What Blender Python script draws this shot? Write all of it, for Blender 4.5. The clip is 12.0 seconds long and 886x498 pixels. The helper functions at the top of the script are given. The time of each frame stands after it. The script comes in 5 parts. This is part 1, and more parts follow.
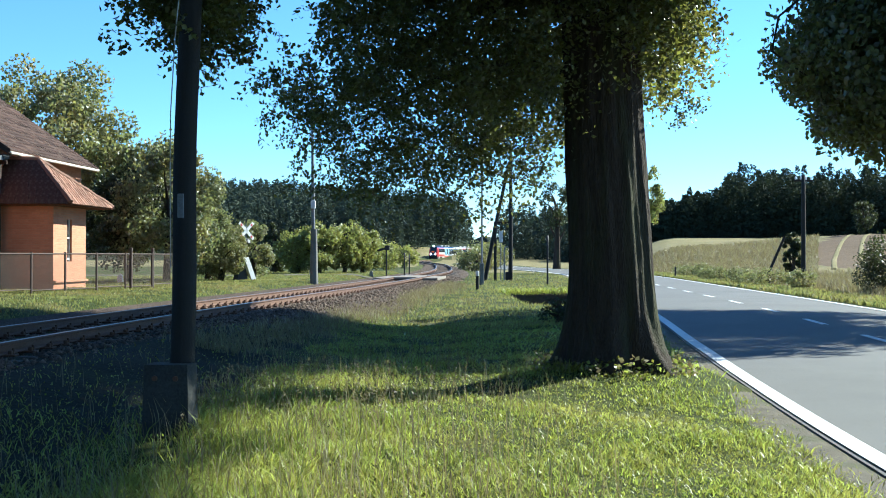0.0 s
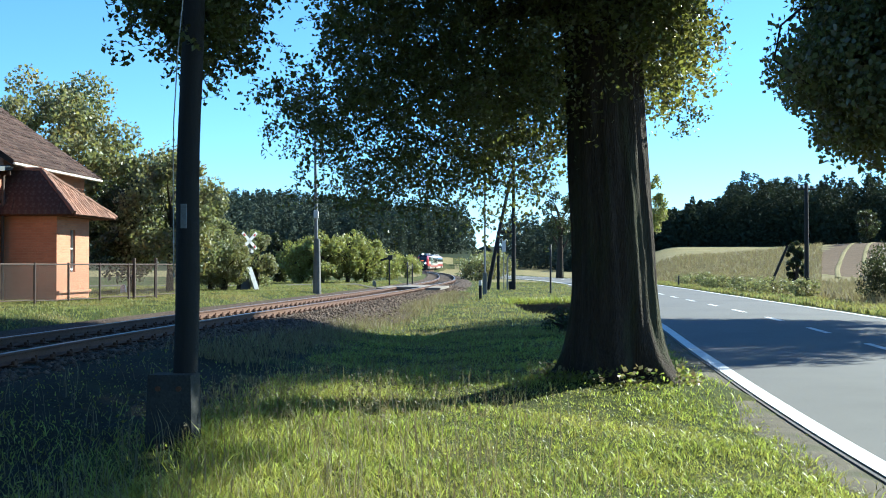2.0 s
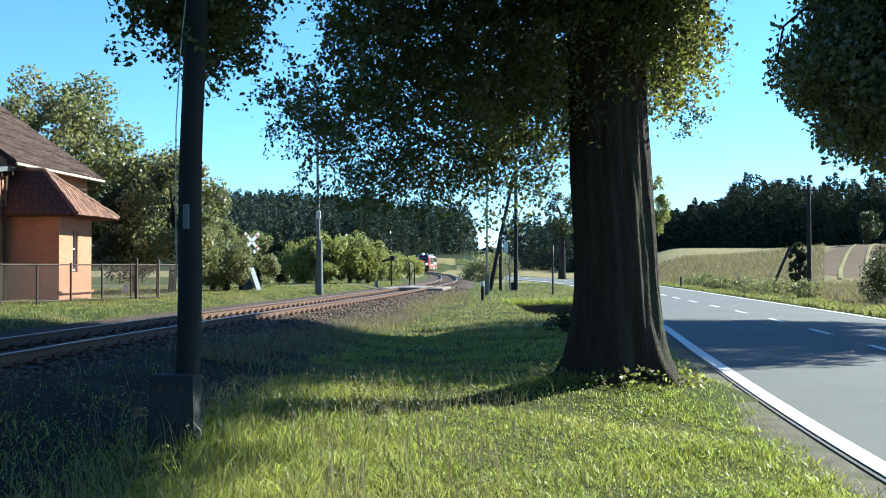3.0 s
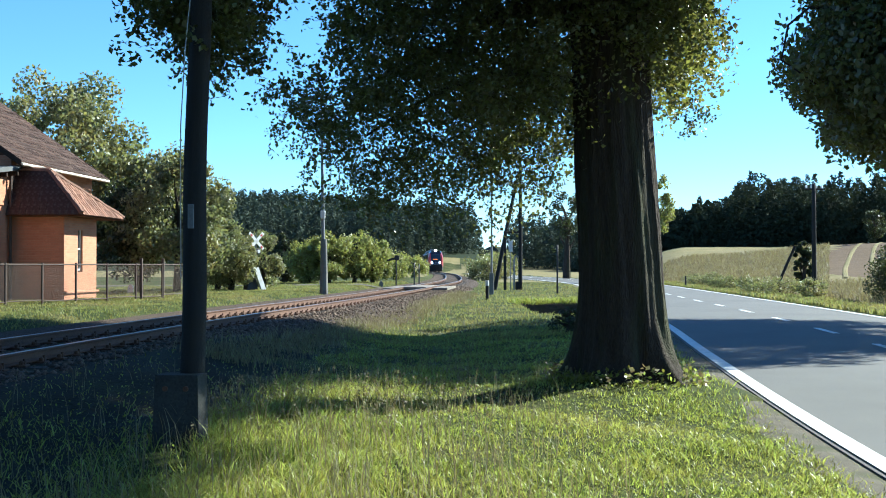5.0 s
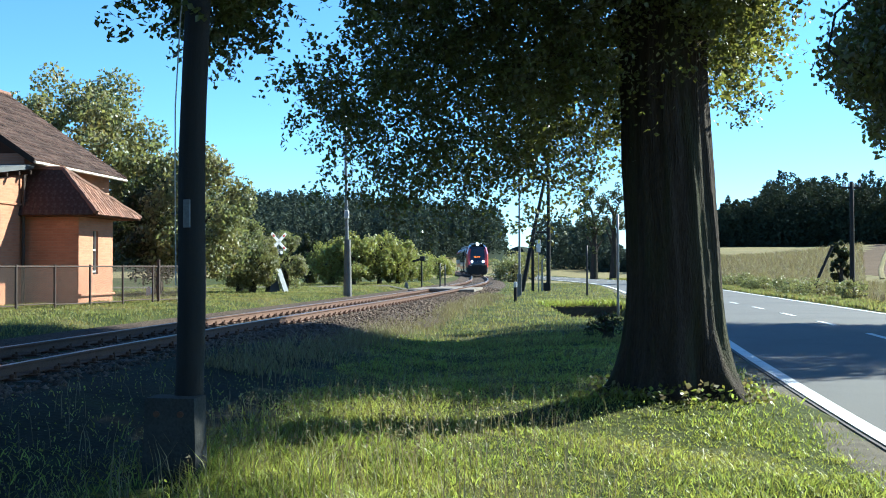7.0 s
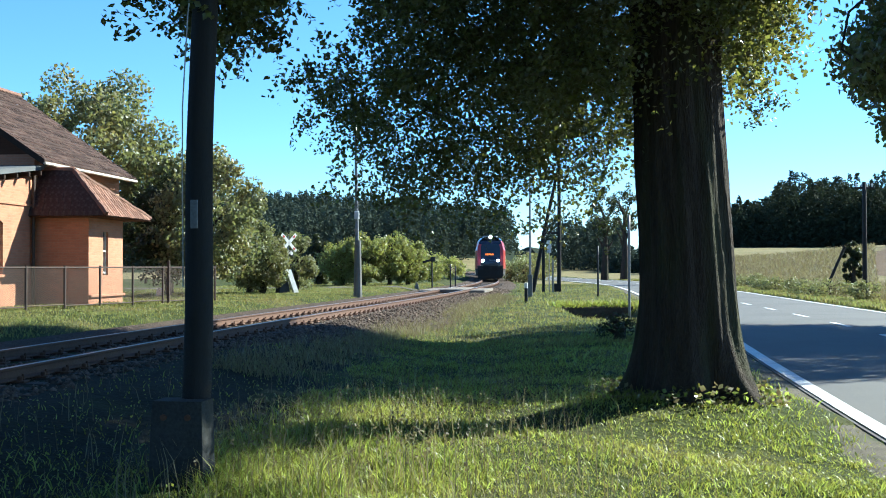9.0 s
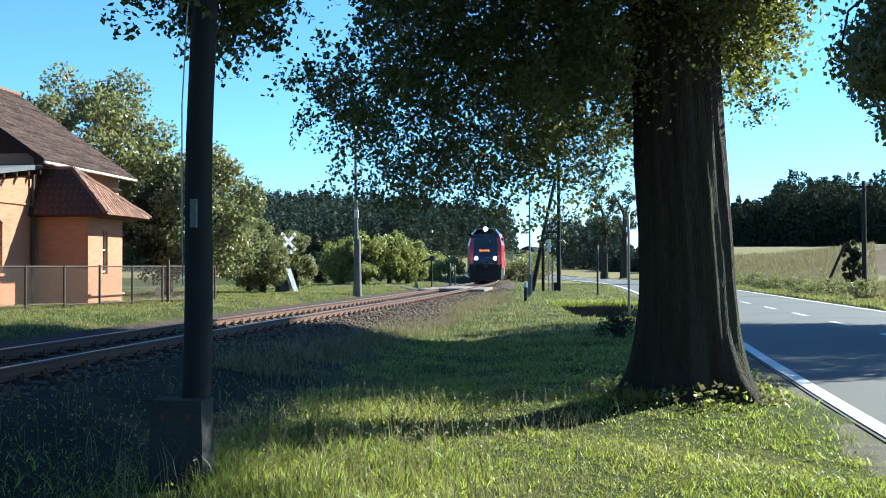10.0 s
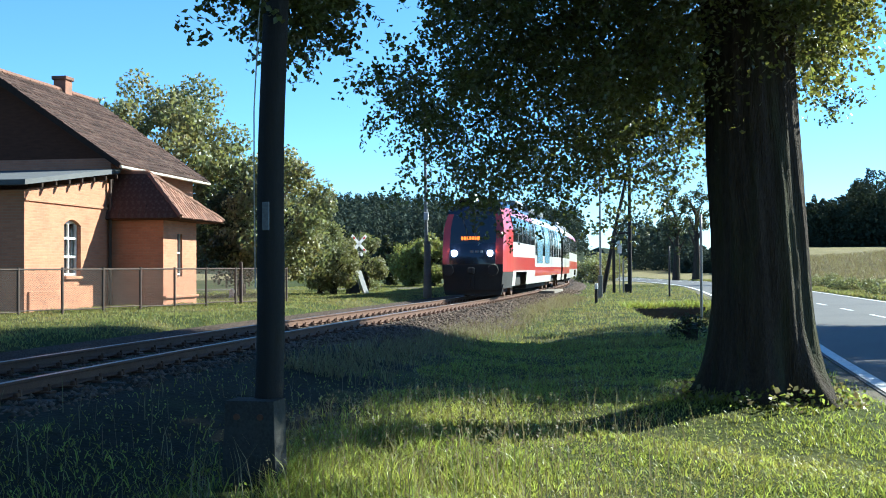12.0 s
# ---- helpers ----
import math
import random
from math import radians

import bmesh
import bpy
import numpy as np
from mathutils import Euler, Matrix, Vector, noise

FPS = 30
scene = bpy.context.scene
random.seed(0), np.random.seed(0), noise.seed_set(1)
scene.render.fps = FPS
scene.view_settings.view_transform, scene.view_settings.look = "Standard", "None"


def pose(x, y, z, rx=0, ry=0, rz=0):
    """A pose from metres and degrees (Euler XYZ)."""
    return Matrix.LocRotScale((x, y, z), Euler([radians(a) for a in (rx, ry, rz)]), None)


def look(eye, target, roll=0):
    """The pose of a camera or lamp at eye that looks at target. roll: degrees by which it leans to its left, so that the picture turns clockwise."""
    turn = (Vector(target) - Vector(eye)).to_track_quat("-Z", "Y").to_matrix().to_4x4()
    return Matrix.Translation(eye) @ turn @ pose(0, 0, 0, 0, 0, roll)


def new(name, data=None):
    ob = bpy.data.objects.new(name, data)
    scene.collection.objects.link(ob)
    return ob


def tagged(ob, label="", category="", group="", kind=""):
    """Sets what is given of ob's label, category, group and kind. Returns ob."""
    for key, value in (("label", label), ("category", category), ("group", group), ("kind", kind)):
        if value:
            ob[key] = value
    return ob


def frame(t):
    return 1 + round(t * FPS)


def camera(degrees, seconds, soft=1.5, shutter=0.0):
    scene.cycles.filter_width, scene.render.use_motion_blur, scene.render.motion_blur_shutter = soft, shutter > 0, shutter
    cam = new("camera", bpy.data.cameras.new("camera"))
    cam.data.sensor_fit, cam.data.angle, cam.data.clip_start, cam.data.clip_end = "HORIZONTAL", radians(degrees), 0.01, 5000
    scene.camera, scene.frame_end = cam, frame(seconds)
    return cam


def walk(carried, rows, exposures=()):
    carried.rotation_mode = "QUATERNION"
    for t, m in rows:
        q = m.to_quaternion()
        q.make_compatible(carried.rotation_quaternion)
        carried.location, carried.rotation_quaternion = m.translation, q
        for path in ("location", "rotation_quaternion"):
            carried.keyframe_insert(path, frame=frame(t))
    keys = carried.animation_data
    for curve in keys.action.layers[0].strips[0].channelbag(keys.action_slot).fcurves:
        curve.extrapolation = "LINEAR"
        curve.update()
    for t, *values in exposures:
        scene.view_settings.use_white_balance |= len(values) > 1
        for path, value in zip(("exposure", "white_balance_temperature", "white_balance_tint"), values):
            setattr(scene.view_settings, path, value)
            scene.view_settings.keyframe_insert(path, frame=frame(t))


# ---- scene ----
cam = camera(42.5, 12.0, soft=1.0)
# t, x, y, z, yaw, pitch, roll
PATH = [
    (0.0, 0.062, -0.495, 1.638, 0.07, 0.36, -0.09),
    (0.5, 0.062, -0.495, 1.638, 0.04, 0.53, -0.05),
    (1.0, 0.062, -0.495, 1.638, 0.07, 0.52, -0.05),
    (1.5, 0.062, -0.495, 1.638, 0.22, 0.71, -0.06),
    (2.0, 0.062, -0.495, 1.638, 0.22, 0.84, 0.05),
    (2.5, 0.062, -0.495, 1.638, 0.22, 0.87, 0.00),
    (3.0, 0.062, -0.495, 1.638, 0.33, 0.88, -0.02),
    (5.0, 0.062, -0.495, 1.638, 0.56, 0.85, 0.05),
    (5.5, 0.062, -0.495, 1.638, 1.03, 0.88, 0.04),
    (6.0, 0.062, -0.495, 1.638, 1.59, 0.84, 0.12),
    (6.5, 0.040, -0.176, 1.646, 1.86, 0.86, 0.13),
    (7.0, -0.042, 0.975, 1.674, 1.82, 0.87, 0.10),
    (7.2, -0.050, 1.111, 1.677, 1.88, 0.88, 0.10),
    (9.0, -0.050, 1.111, 1.677, 2.34, 0.91, 0.12),
    (9.5, -0.050, 1.111, 1.677, 2.32, 0.88, 0.15),
    (10.0, -0.050, 1.111, 1.677, 2.32, 0.86, 0.13),
    (10.5, -0.050, 1.111, 1.677, 2.37, 0.86, 0.09),
    (11.0, -0.050, 1.111, 1.677, 3.29, 0.82, 0.11),
    (11.5, -0.050, 1.111, 1.677, 4.41, 0.86, 0.15),
    (12.0, -0.050, 1.111, 1.677, 5.83, 0.96, 0.27),
]
walk(cam, [(t, pose(x, y, z, 90 + pitch, roll, yaw)) for t, x, y, z, yaw, pitch, roll in PATH],
     exposures=((0.0, 1.74, 5450, -3), (12.0, 1.74, 5450, -3)))

# ---- sky and sun ----
SUN_AZ, SUN_EL = 58.0, 34.0          # degrees from +y towards +x, and above the horizon
world = bpy.data.worlds.new("world")
scene.world = world
world.use_nodes = True
_n = world.node_tree.nodes
_sky = _n.new("ShaderNodeTexSky")
_sky.sky_type, _sky.sun_disc = "NISHITA", False
_sky.sun_elevation, _sky.sun_rotation = radians(SUN_EL), radians(SUN_AZ)
_sky.air_density, _sky.dust_density, _sky.ozone_density = 0.9, 0.0, 8.0
_n["Background"].inputs["Strength"].default_value = 0.072
world.node_tree.links.new(_sky.outputs[0], _n["Background"].inputs["Color"])
sun = new("sun", bpy.data.lights.new("sun", "SUN"))
sun.data.energy, sun.data.angle, sun.data.color = 5.0, radians(0.53), (1.0, 0.90, 0.74)
_s = Vector((math.sin(radians(SUN_AZ)) * math.cos(radians(SUN_EL)), math.cos(radians(SUN_AZ)) * math.cos(radians(SUN_EL)), math.sin(radians(SUN_EL))))
sun.matrix_basis = look(_s * 60, (0, 0, 0))


# ---- materials ----
def mat(name, col, col2=None, scale=8.0, fine=60.0, rough=0.8, metal=0.0, bump=0.3, dist=0.01, vary=0.0, island=0.0,
        stretch=(1, 1, 1), stain=None, stain_scale=1.2, stain_amount=0.5, coat=0.0, spec=0.5):
    """A surface with colour at two scales, a stain and fine relief; vary: by object, island: by loose piece."""
    m = bpy.data.materials.new(name)
    m.use_nodes = True
    nt = m.node_tree
    b = nt.nodes["Principled BSDF"]
    tc, mp = nt.nodes.new("ShaderNodeTexCoord"), nt.nodes.new("ShaderNodeMapping")
    mp.inputs["Scale"].default_value = stretch
    nt.links.new(tc.outputs["Object"], mp.inputs["Vector"])

    def noise_tex(s, d=4.0):
        n = nt.nodes.new("ShaderNodeTexNoise")
        n.inputs["Scale"].default_value, n.inputs["Detail"].default_value = s, d
        nt.links.new(mp.outputs[0], n.inputs["Vector"])
        return n.outputs["Fac"]

    def ramp(v, lo, hi):
        r = nt.nodes.new("ShaderNodeMapRange")
        r.inputs["From Min"].default_value, r.inputs["From Max"].default_value = lo, hi
        nt.links.new(v, r.inputs["Value"])
        return r.outputs[0]

    def mix(f, a, c, mode="MIX"):
        x = nt.nodes.new("ShaderNodeMix")
        x.data_type, x.blend_type = "RGBA", mode
        for sock, val in ((x.inputs[0], f), (x.inputs[6], a), (x.inputs[7], c)):
            if isinstance(val, bpy.types.NodeSocket):
                nt.links.new(val, sock)
            else:
                sock.default_value = val if not isinstance(val, tuple) else (*val, 1)
        return x.outputs[2]
    col2 = col2 or tuple(c * 0.7 for c in col)
    c = mix(ramp(noise_tex(scale), 0.3, 0.7), col, col2)
    fine_n = noise_tex(fine, 3.0)
    c = mix(0.35, c, mix(ramp(fine_n, 0.3, 0.7), tuple(v * 0.55 for v in col2), tuple(min(1, v * 1.35) for v in col)))
    if stain:
        c = mix(ramp(noise_tex(stain_scale, 6.0), 0.5, 0.68), c, mix(stain_amount, c, stain))
    for amount, kind in ((vary, "o"), (island, "i")):
        if amount:
            if kind == "o":
                src = nt.nodes.new("ShaderNodeObjectInfo").outputs["Random"]
            else:
                src = nt.nodes.new("ShaderNodeNewGeometry").outputs["Random Per Island"]
            h = nt.nodes.new("ShaderNodeHueSaturation")
            r = nt.nodes.new("ShaderNodeMapRange")
            r.inputs["To Min"].default_value, r.inputs["To Max"].default_value = 1 - amount, 1 + amount
            nt.links.new(src, r.inputs["Value"])
            nt.links.new(r.outputs[0], h.inputs["Value"])
            nt.links.new(c, h.inputs["Color"])
            c = h.outputs[0]
    nt.links.new(c, b.inputs["Base Color"])
    b.inputs["Roughness"].default_value, b.inputs["Metallic"].default_value = rough, metal
    b.inputs["Coat Weight"].default_value = coat
    b.inputs["Specular IOR Level"].default_value = spec
    if bump:
        bp = nt.nodes.new("ShaderNodeBump")
        bp.inputs["Strength"].default_value, bp.inputs["Distance"].default_value = bump, dist
        nt.links.new(fine_n, bp.inputs["Height"])
        nt.links.new(bp.outputs[0], b.inputs["Normal"])
    return m


def leaf_mat(name, col, back, rough=0.45, mixf=0.45, vary=0.35, patch=None, patch_scale=0.5, spec=0.5):
    """Leaves and blades: a glossy face, light let through, each loose piece a little different."""
    m = bpy.data.materials.new(name)
    m.use_nodes = True
    nt = m.node_tree
    b, out = nt.nodes["Principled BSDF"], nt.nodes["Material Output"]
    g = nt.nodes.new("ShaderNodeNewGeometry")
    h1, h2 = nt.nodes.new("ShaderNodeHueSaturation"), nt.nodes.new("ShaderNodeHueSaturation")
    r = nt.nodes.new("ShaderNodeMapRange")
    r.inputs["To Min"].default_value, r.inputs["To Max"].default_value = 1 - vary, 1 + vary
    nt.links.new(g.outputs["Random Per Island"], r.inputs["Value"])
    hue = nt.nodes.new("ShaderNodeMapRange")
    hue.inputs["To Min"].default_value, hue.inputs["To Max"].default_value = 0.472, 0.518
    nt.links.new(g.outputs["Random Per Island"], hue.inputs["Value"])
    for h, c in ((h1, col), (h2, back)):
        h.inputs["Color"].default_value = (*c, 1)
        if patch:
            tc, nz = nt.nodes.new("ShaderNodeTexCoord"), nt.nodes.new("ShaderNodeTexNoise")
            nz.inputs["Scale"].default_value, nz.inputs["Detail"].default_value = patch_scale, 5.0
            nt.links.new(tc.outputs["Object"], nz.inputs["Vector"])
            pr = nt.nodes.new("ShaderNodeMapRange")
            pr.inputs["From Min"].default_value, pr.inputs["From Max"].default_value = 0.42, 0.68
            nt.links.new(nz.outputs["Fac"], pr.inputs["Value"])
            px = nt.nodes.new("ShaderNodeMix")
            px.data_type = "RGBA"
            nt.links.new(pr.outputs[0], px.inputs[0])
            px.inputs[6].default_value = (*c, 1)
            px.inputs[7].default_value = (*(a * b for a, b in zip(c, patch)), 1)
            nt.links.new(px.outputs[2], h.inputs["Color"])
        nt.links.new(r.outputs[0], h.inputs["Value"])
        nt.links.new(hue.outputs[0], h.inputs["Hue"])
    t = nt.nodes.new("ShaderNodeBsdfTranslucent")
    mx = nt.nodes.new("ShaderNodeMixShader")
    mx.inputs[0].default_value = mixf
    nt.links.new(h1.outputs[0], b.inputs["Base Color"])
    nt.links.new(h2.outputs[0], t.inputs["Color"])
    b.inputs["Roughness"].default_value = rough
    b.inputs["Specular IOR Level"].default_value = spec
    nt.links.new(b.outputs[0], mx.inputs[1])
    nt.links.new(t.outputs[0], mx.inputs[2])
    nt.links.new(mx.outputs[0], out.inputs["Surface"])
    return m


def glow_mat(name, col, strength):
    m = bpy.data.materials.new(name)
    m.use_nodes = True
    b = m.node_tree.nodes["Principled BSDF"]
    b.inputs["Base Color"].default_value = (*col, 1)
    b.inputs["Emission Color"].default_value = (*col, 1)
    b.inputs["Emission Strength"].default_value = strength
    return m


def pane_mat(name, col=(0.02, 0.025, 0.03), rough=0.05):
    m = bpy.data.materials.new(name)
    m.use_nodes = True
    b = m.node_tree.nodes["Principled BSDF"]
    b.inputs["Base Color"].default_value = (*col, 1)
    b.inputs["Roughness"].default_value = rough
    b.inputs["Coat Weight"].default_value = 0.6
    b.inputs["Coat Roughness"].default_value = 0.03
    return m


def brick_mat(name, a, b_, mortar):
    m = mat(name, a, b_, scale=1.3, fine=40, rough=0.9, bump=0.2, stain=tuple(v * 0.5 for v in a), stain_scale=0.8)
    nt = m.node_tree
    p = nt.nodes["Principled BSDF"]
    src = p.inputs["Base Color"].links[0].from_socket
    tc = nt.nodes.new("ShaderNodeTexCoord")
    sp, cb = nt.nodes.new("ShaderNodeSeparateXYZ"), nt.nodes.new("ShaderNodeCombineXYZ")
    ad = nt.nodes.new("ShaderNodeMath")
    nt.links.new(tc.outputs["Object"], sp.inputs[0])
    nt.links.new(sp.outputs[0], ad.inputs[0])
    nt.links.new(sp.outputs[1], ad.inputs[1])
    nt.links.new(ad.outputs[0], cb.inputs[0])
    nt.links.new(sp.outputs[2], cb.inputs[1])
    br = nt.nodes.new("ShaderNodeTexBrick")
    br.inputs["Scale"].default_value = 1.0
    br.inputs["Brick Width"].default_value, br.inputs["Row Height"].default_value = 0.26, 0.078
    br.inputs["Mortar Size"].default_value = 0.006
    br.inputs["Color1"].default_value, br.inputs["Color2"].default_value = (1, 1, 1, 1), (0.85, 0.81, 0.79, 1)
    nt.links.new(cb.outputs[0], br.inputs["Vector"])
    mu = nt.nodes.new("ShaderNodeMix")
    mu.data_type, mu.blend_type = "RGBA", "MULTIPLY"
    mu.inputs[0].default_value = 1.0
    nt.links.new(src, mu.inputs[6])
    nt.links.new(br.outputs["Color"], mu.inputs[7])
    mo = nt.nodes.new("ShaderNodeMix")
    mo.data_type = "RGBA"
    nt.links.new(br.outputs["Fac"], mo.inputs[0])
    nt.links.new(mu.outputs[2], mo.inputs[6])
    mo.inputs[7].default_value = (*mortar, 1)
    nt.links.new(mo.outputs[2], p.inputs["Base Color"])
    bp = nt.nodes.new("ShaderNodeBump")
    bp.invert = True
    bp.inputs["Strength"].default_value, bp.inputs["Distance"].default_value = 0.5, 0.008
    nt.links.new(br.outputs["Fac"], bp.inputs["Height"])
    nt.links.new(p.inputs["Normal"].links[0].from_socket, bp.inputs["Normal"])
    nt.links.new(bp.outputs[0], p.inputs["Normal"])
    return m


GRASS = mat("grass_ground", (0.052, 0.062, 0.014), (0.022, 0.03, 0.008), scale=0.6, fine=9, rough=0.95, bump=0.8, dist=0.06, stain=(0.13, 0.11, 0.05), stain_scale=0.5, spec=0.1)
MEADOW = mat("dry_meadow", (0.215, 0.177, 0.0916), (0.145, 0.129, 0.0538), scale=0.12, fine=2.5, rough=0.95, bump=0.8, dist=0.2, stain=(0.108, 0.113, 0.043), stain_scale=0.07, spec=0.1)
SOIL = mat("ploughed_soil", (0.115, 0.078, 0.046), (0.085, 0.057, 0.034), scale=0.5, fine=4, rough=0.95, bump=0.6, dist=0.1, spec=0.1)
# earth with the deep shade beside the track put into its colour
EARTH = mat("shade_darkened_earth", (0.0269, 0.0242, 0.0161), (0.0161, 0.0188, 0.0108), scale=1.0, fine=14, rough=0.95, bump=0.7, dist=0.05, stain=(0.043, 0.0484, 0.0161), spec=0.1)
BANK = mat("brown_earth_bank", (0.095, 0.07, 0.045), (0.045, 0.034, 0.022), scale=2.5, fine=14, rough=0.95, bump=0.9, dist=0.08, stain=(0.06, 0.07, 0.02), stain_scale=1.5, spec=0.1)
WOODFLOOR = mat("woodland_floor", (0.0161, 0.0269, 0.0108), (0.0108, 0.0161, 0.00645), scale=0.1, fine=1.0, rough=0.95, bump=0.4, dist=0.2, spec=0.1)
GRAVEL = mat("gravel_shoulder", (0.125, 0.108, 0.083), (0.07, 0.062, 0.046), scale=3, fine=70, rough=0.95, bump=0.8, dist=0.02, stain=(0.0538, 0.0699, 0.0215), stain_scale=1.5, spec=0.2)
ASPHALT = mat("asphalt", (0.112, 0.11, 0.107), (0.092, 0.091, 0.089), scale=0.5, fine=120, rough=0.85, bump=0.35, dist=0.006, stain=(0.068, 0.068, 0.07), stain_scale=0.25, stain_amount=0.35, spec=0.3)
PAINT_W = mat("road_paint", (0.662, 0.662, 0.646), (0.565, 0.565, 0.549), scale=3, fine=60, rough=0.7, bump=0.2, dist=0.003, stain=(0.323, 0.323, 0.307), stain_scale=4)
RUST = mat("rusty_steel", (0.129, 0.0645, 0.0349), (0.0806, 0.0376, 0.0215), scale=5, fine=50, rough=0.75, metal=0.2, bump=0.3)
STEEL = mat("worn_rail_head", (0.226, 0.193, 0.172), (0.161, 0.129, 0.108), scale=5, fine=80, rough=0.32, metal=0.85, bump=0.1)
SLEEPER = mat("weathered_sleeper", (0.0699, 0.0538, 0.043), (0.043, 0.0323, 0.0269), scale=6, fine=60, rough=0.9, bump=0.6, vary=0.25, stretch=(1, 6, 6))
STONE = mat("ballast_stone", (0.15, 0.112, 0.085), (0.085, 0.062, 0.048), scale=6, fine=40, rough=0.95, bump=0.4, island=0.55, spec=0.12)
BED = mat("ballast_bed", (0.095, 0.07, 0.054), (0.045, 0.034, 0.027), scale=9, fine=26, rough=0.95, bump=1.0, dist=0.06, spec=0.1)
POLEWOOD = mat("tarred_pole_wood", (0.015, 0.0135, 0.012), (0.009, 0.008, 0.007), scale=4, fine=60, rough=0.85, bump=0.6, stretch=(6, 6, 0.4), dist=0.01)
CONCRETE = mat("weathered_concrete", (0.174, 0.169, 0.154), (0.128, 0.126, 0.113), scale=3, fine=50, rough=0.9, bump=0.4, stain=(0.0666, 0.0717, 0.0512), stain_scale=2.5)
OLDCONCRETE = mat("dark_concrete", (0.06, 0.06, 0.056), (0.036, 0.037, 0.035), scale=3, fine=50, rough=0.95, bump=0.5, stain=(0.03, 0.036, 0.03), stain_scale=2.5, spec=0.2)
GREYMETAL = mat("galvanised_metal", (0.226, 0.231, 0.231), (0.177, 0.177, 0.177), scale=6, fine=60, rough=0.5, metal=0.5, bump=0.1)
DARKMETAL = mat("dark_painted_metal", (0.0269, 0.028, 0.0296), (0.0188, 0.0188, 0.0215), scale=6, fine=60, rough=0.6, metal=0.3, bump=0.15)
WHITE = mat("white_enamel", (0.646, 0.646, 0.63), (0.565, 0.565, 0.557), scale=4, fine=50, rough=0.45, bump=0.1, stain=(0.364, 0.339, 0.291), stain_scale=3)
BARK = mat("old_bark", (0.0618, 0.0484, 0.0376), (0.0269, 0.0215, 0.0177), scale=2.5, fine=22, rough=0.95, bump=1.0, dist=0.05, stretch=(3, 3, 0.45), stain=(0.0538, 0.0645, 0.0269), stain_scale=1.0, spec=0.15)
LEAF = leaf_mat("lime_leaf", (0.07, 0.082, 0.036), (0.2, 0.205, 0.04), rough=0.34)
LEAF_B = leaf_mat("maple_leaf", (0.16, 0.178, 0.088), (0.205, 0.22, 0.07), patch=(1.25, 1.0, 0.9))
# lit copy of the lime leaf, for the leaves in the sun
LEAF_S = leaf_mat("sunlit_lime_leaf", (0.075, 0.088, 0.03), (0.17, 0.175, 0.034), rough=0.4)
LEAF_Y = leaf_mat("hedge_leaf", (0.19, 0.205, 0.06), (0.28, 0.29, 0.065))
LEAF_D = leaf_mat("dark_leaf", (0.0215, 0.0323, 0.0118), (0.0538, 0.0645, 0.0161))
# far conifers: distance haze is mixed into the needle colour
NEEDLE = leaf_mat("hazy_pine_needles", (0.05, 0.066, 0.05), (0.045, 0.06, 0.036), rough=0.9, mixf=0.2, vary=0.16, spec=0.1)
NEEDLE_D = leaf_mat("forest_edge_leaf", (0.034, 0.046, 0.03), (0.035, 0.045, 0.02), rough=0.85, mixf=0.2, vary=0.25, spec=0.1)
BLADE = leaf_mat("grass_blade", (0.185, 0.21, 0.045), (0.33, 0.375, 0.065), rough=0.42, mixf=0.45, vary=0.5, patch=(1.22, 1.08, 1.3), spec=0.25)
BLADE_F = leaf_mat("short_grass_blade", (0.175, 0.185, 0.06), (0.26, 0.28, 0.08), rough=0.6, mixf=0.4, vary=0.22, patch=(1.25, 1.05, 1.1), spec=0.2)
STRAW = leaf_mat("dry_grass_blade", (0.193, 0.166, 0.0857), (0.226, 0.193, 0.0857), rough=0.7, mixf=0.35, vary=0.3)
BRICK = brick_mat("orange_brick", (0.51, 0.225, 0.125), (0.44, 0.185, 0.1), (0.36, 0.21, 0.135))
TILE_D = mat("dark_roof_tile", (0.066, 0.038, 0.03), (0.038, 0.024, 0.02), scale=1.6, fine=30, rough=0.9, bump=0.4, stain=(0.16, 0.125, 0.1), stain_scale=7, stain_amount=0.35, island=0.35, spec=0.15)
TILE_R = mat("red_clay_tile", (0.237, 0.113, 0.0699), (0.172, 0.078, 0.0484), scale=3, fine=40, rough=0.85, bump=0.3, vary=0.3, stain=(0.108, 0.0916, 0.0645), stain_scale=3)
BOARD = mat("weathered_board", (0.10, 0.045, 0.026), (0.058, 0.028, 0.018), scale=3, fine=40, rough=0.9, bump=0.4, stretch=(1, 1, 5), spec=0.15)
GABLE = mat("dark_gable_board", (0.045, 0.03, 0.022), (0.026, 0.018, 0.014), scale=3, fine=40, rough=0.9, bump=0.4, stretch=(6, 6, 0.6), spec=0.15)
ROOFFELT = mat("grey_roof_felt", (0.108, 0.113, 0.118), (0.0753, 0.078, 0.0806), scale=2, fine=40, rough=0.85, bump=0.3)
FENCEIRON = mat("rusty_fence_iron", (0.0916, 0.0645, 0.0511), (0.0591, 0.0403, 0.0323), scale=5, fine=60, rough=0.8, metal=0.2, bump=0.2)
EAVES = mat("cream_eaves_paint", (0.52, 0.47, 0.39), (0.42, 0.37, 0.3), scale=3, fine=40, rough=0.7, bump=0.2, stain=(0.2, 0.16, 0.12), stain_scale=3)
WORNDECK = mat("worn_crossing_deck", (0.23, 0.195, 0.155), (0.16, 0.13, 0.1), scale=1.5, fine=40, rough=0.9, bump=0.5, stain=(0.09, 0.075, 0.06), stain_scale=2.0)
GLASS = pane_mat("window_pane")
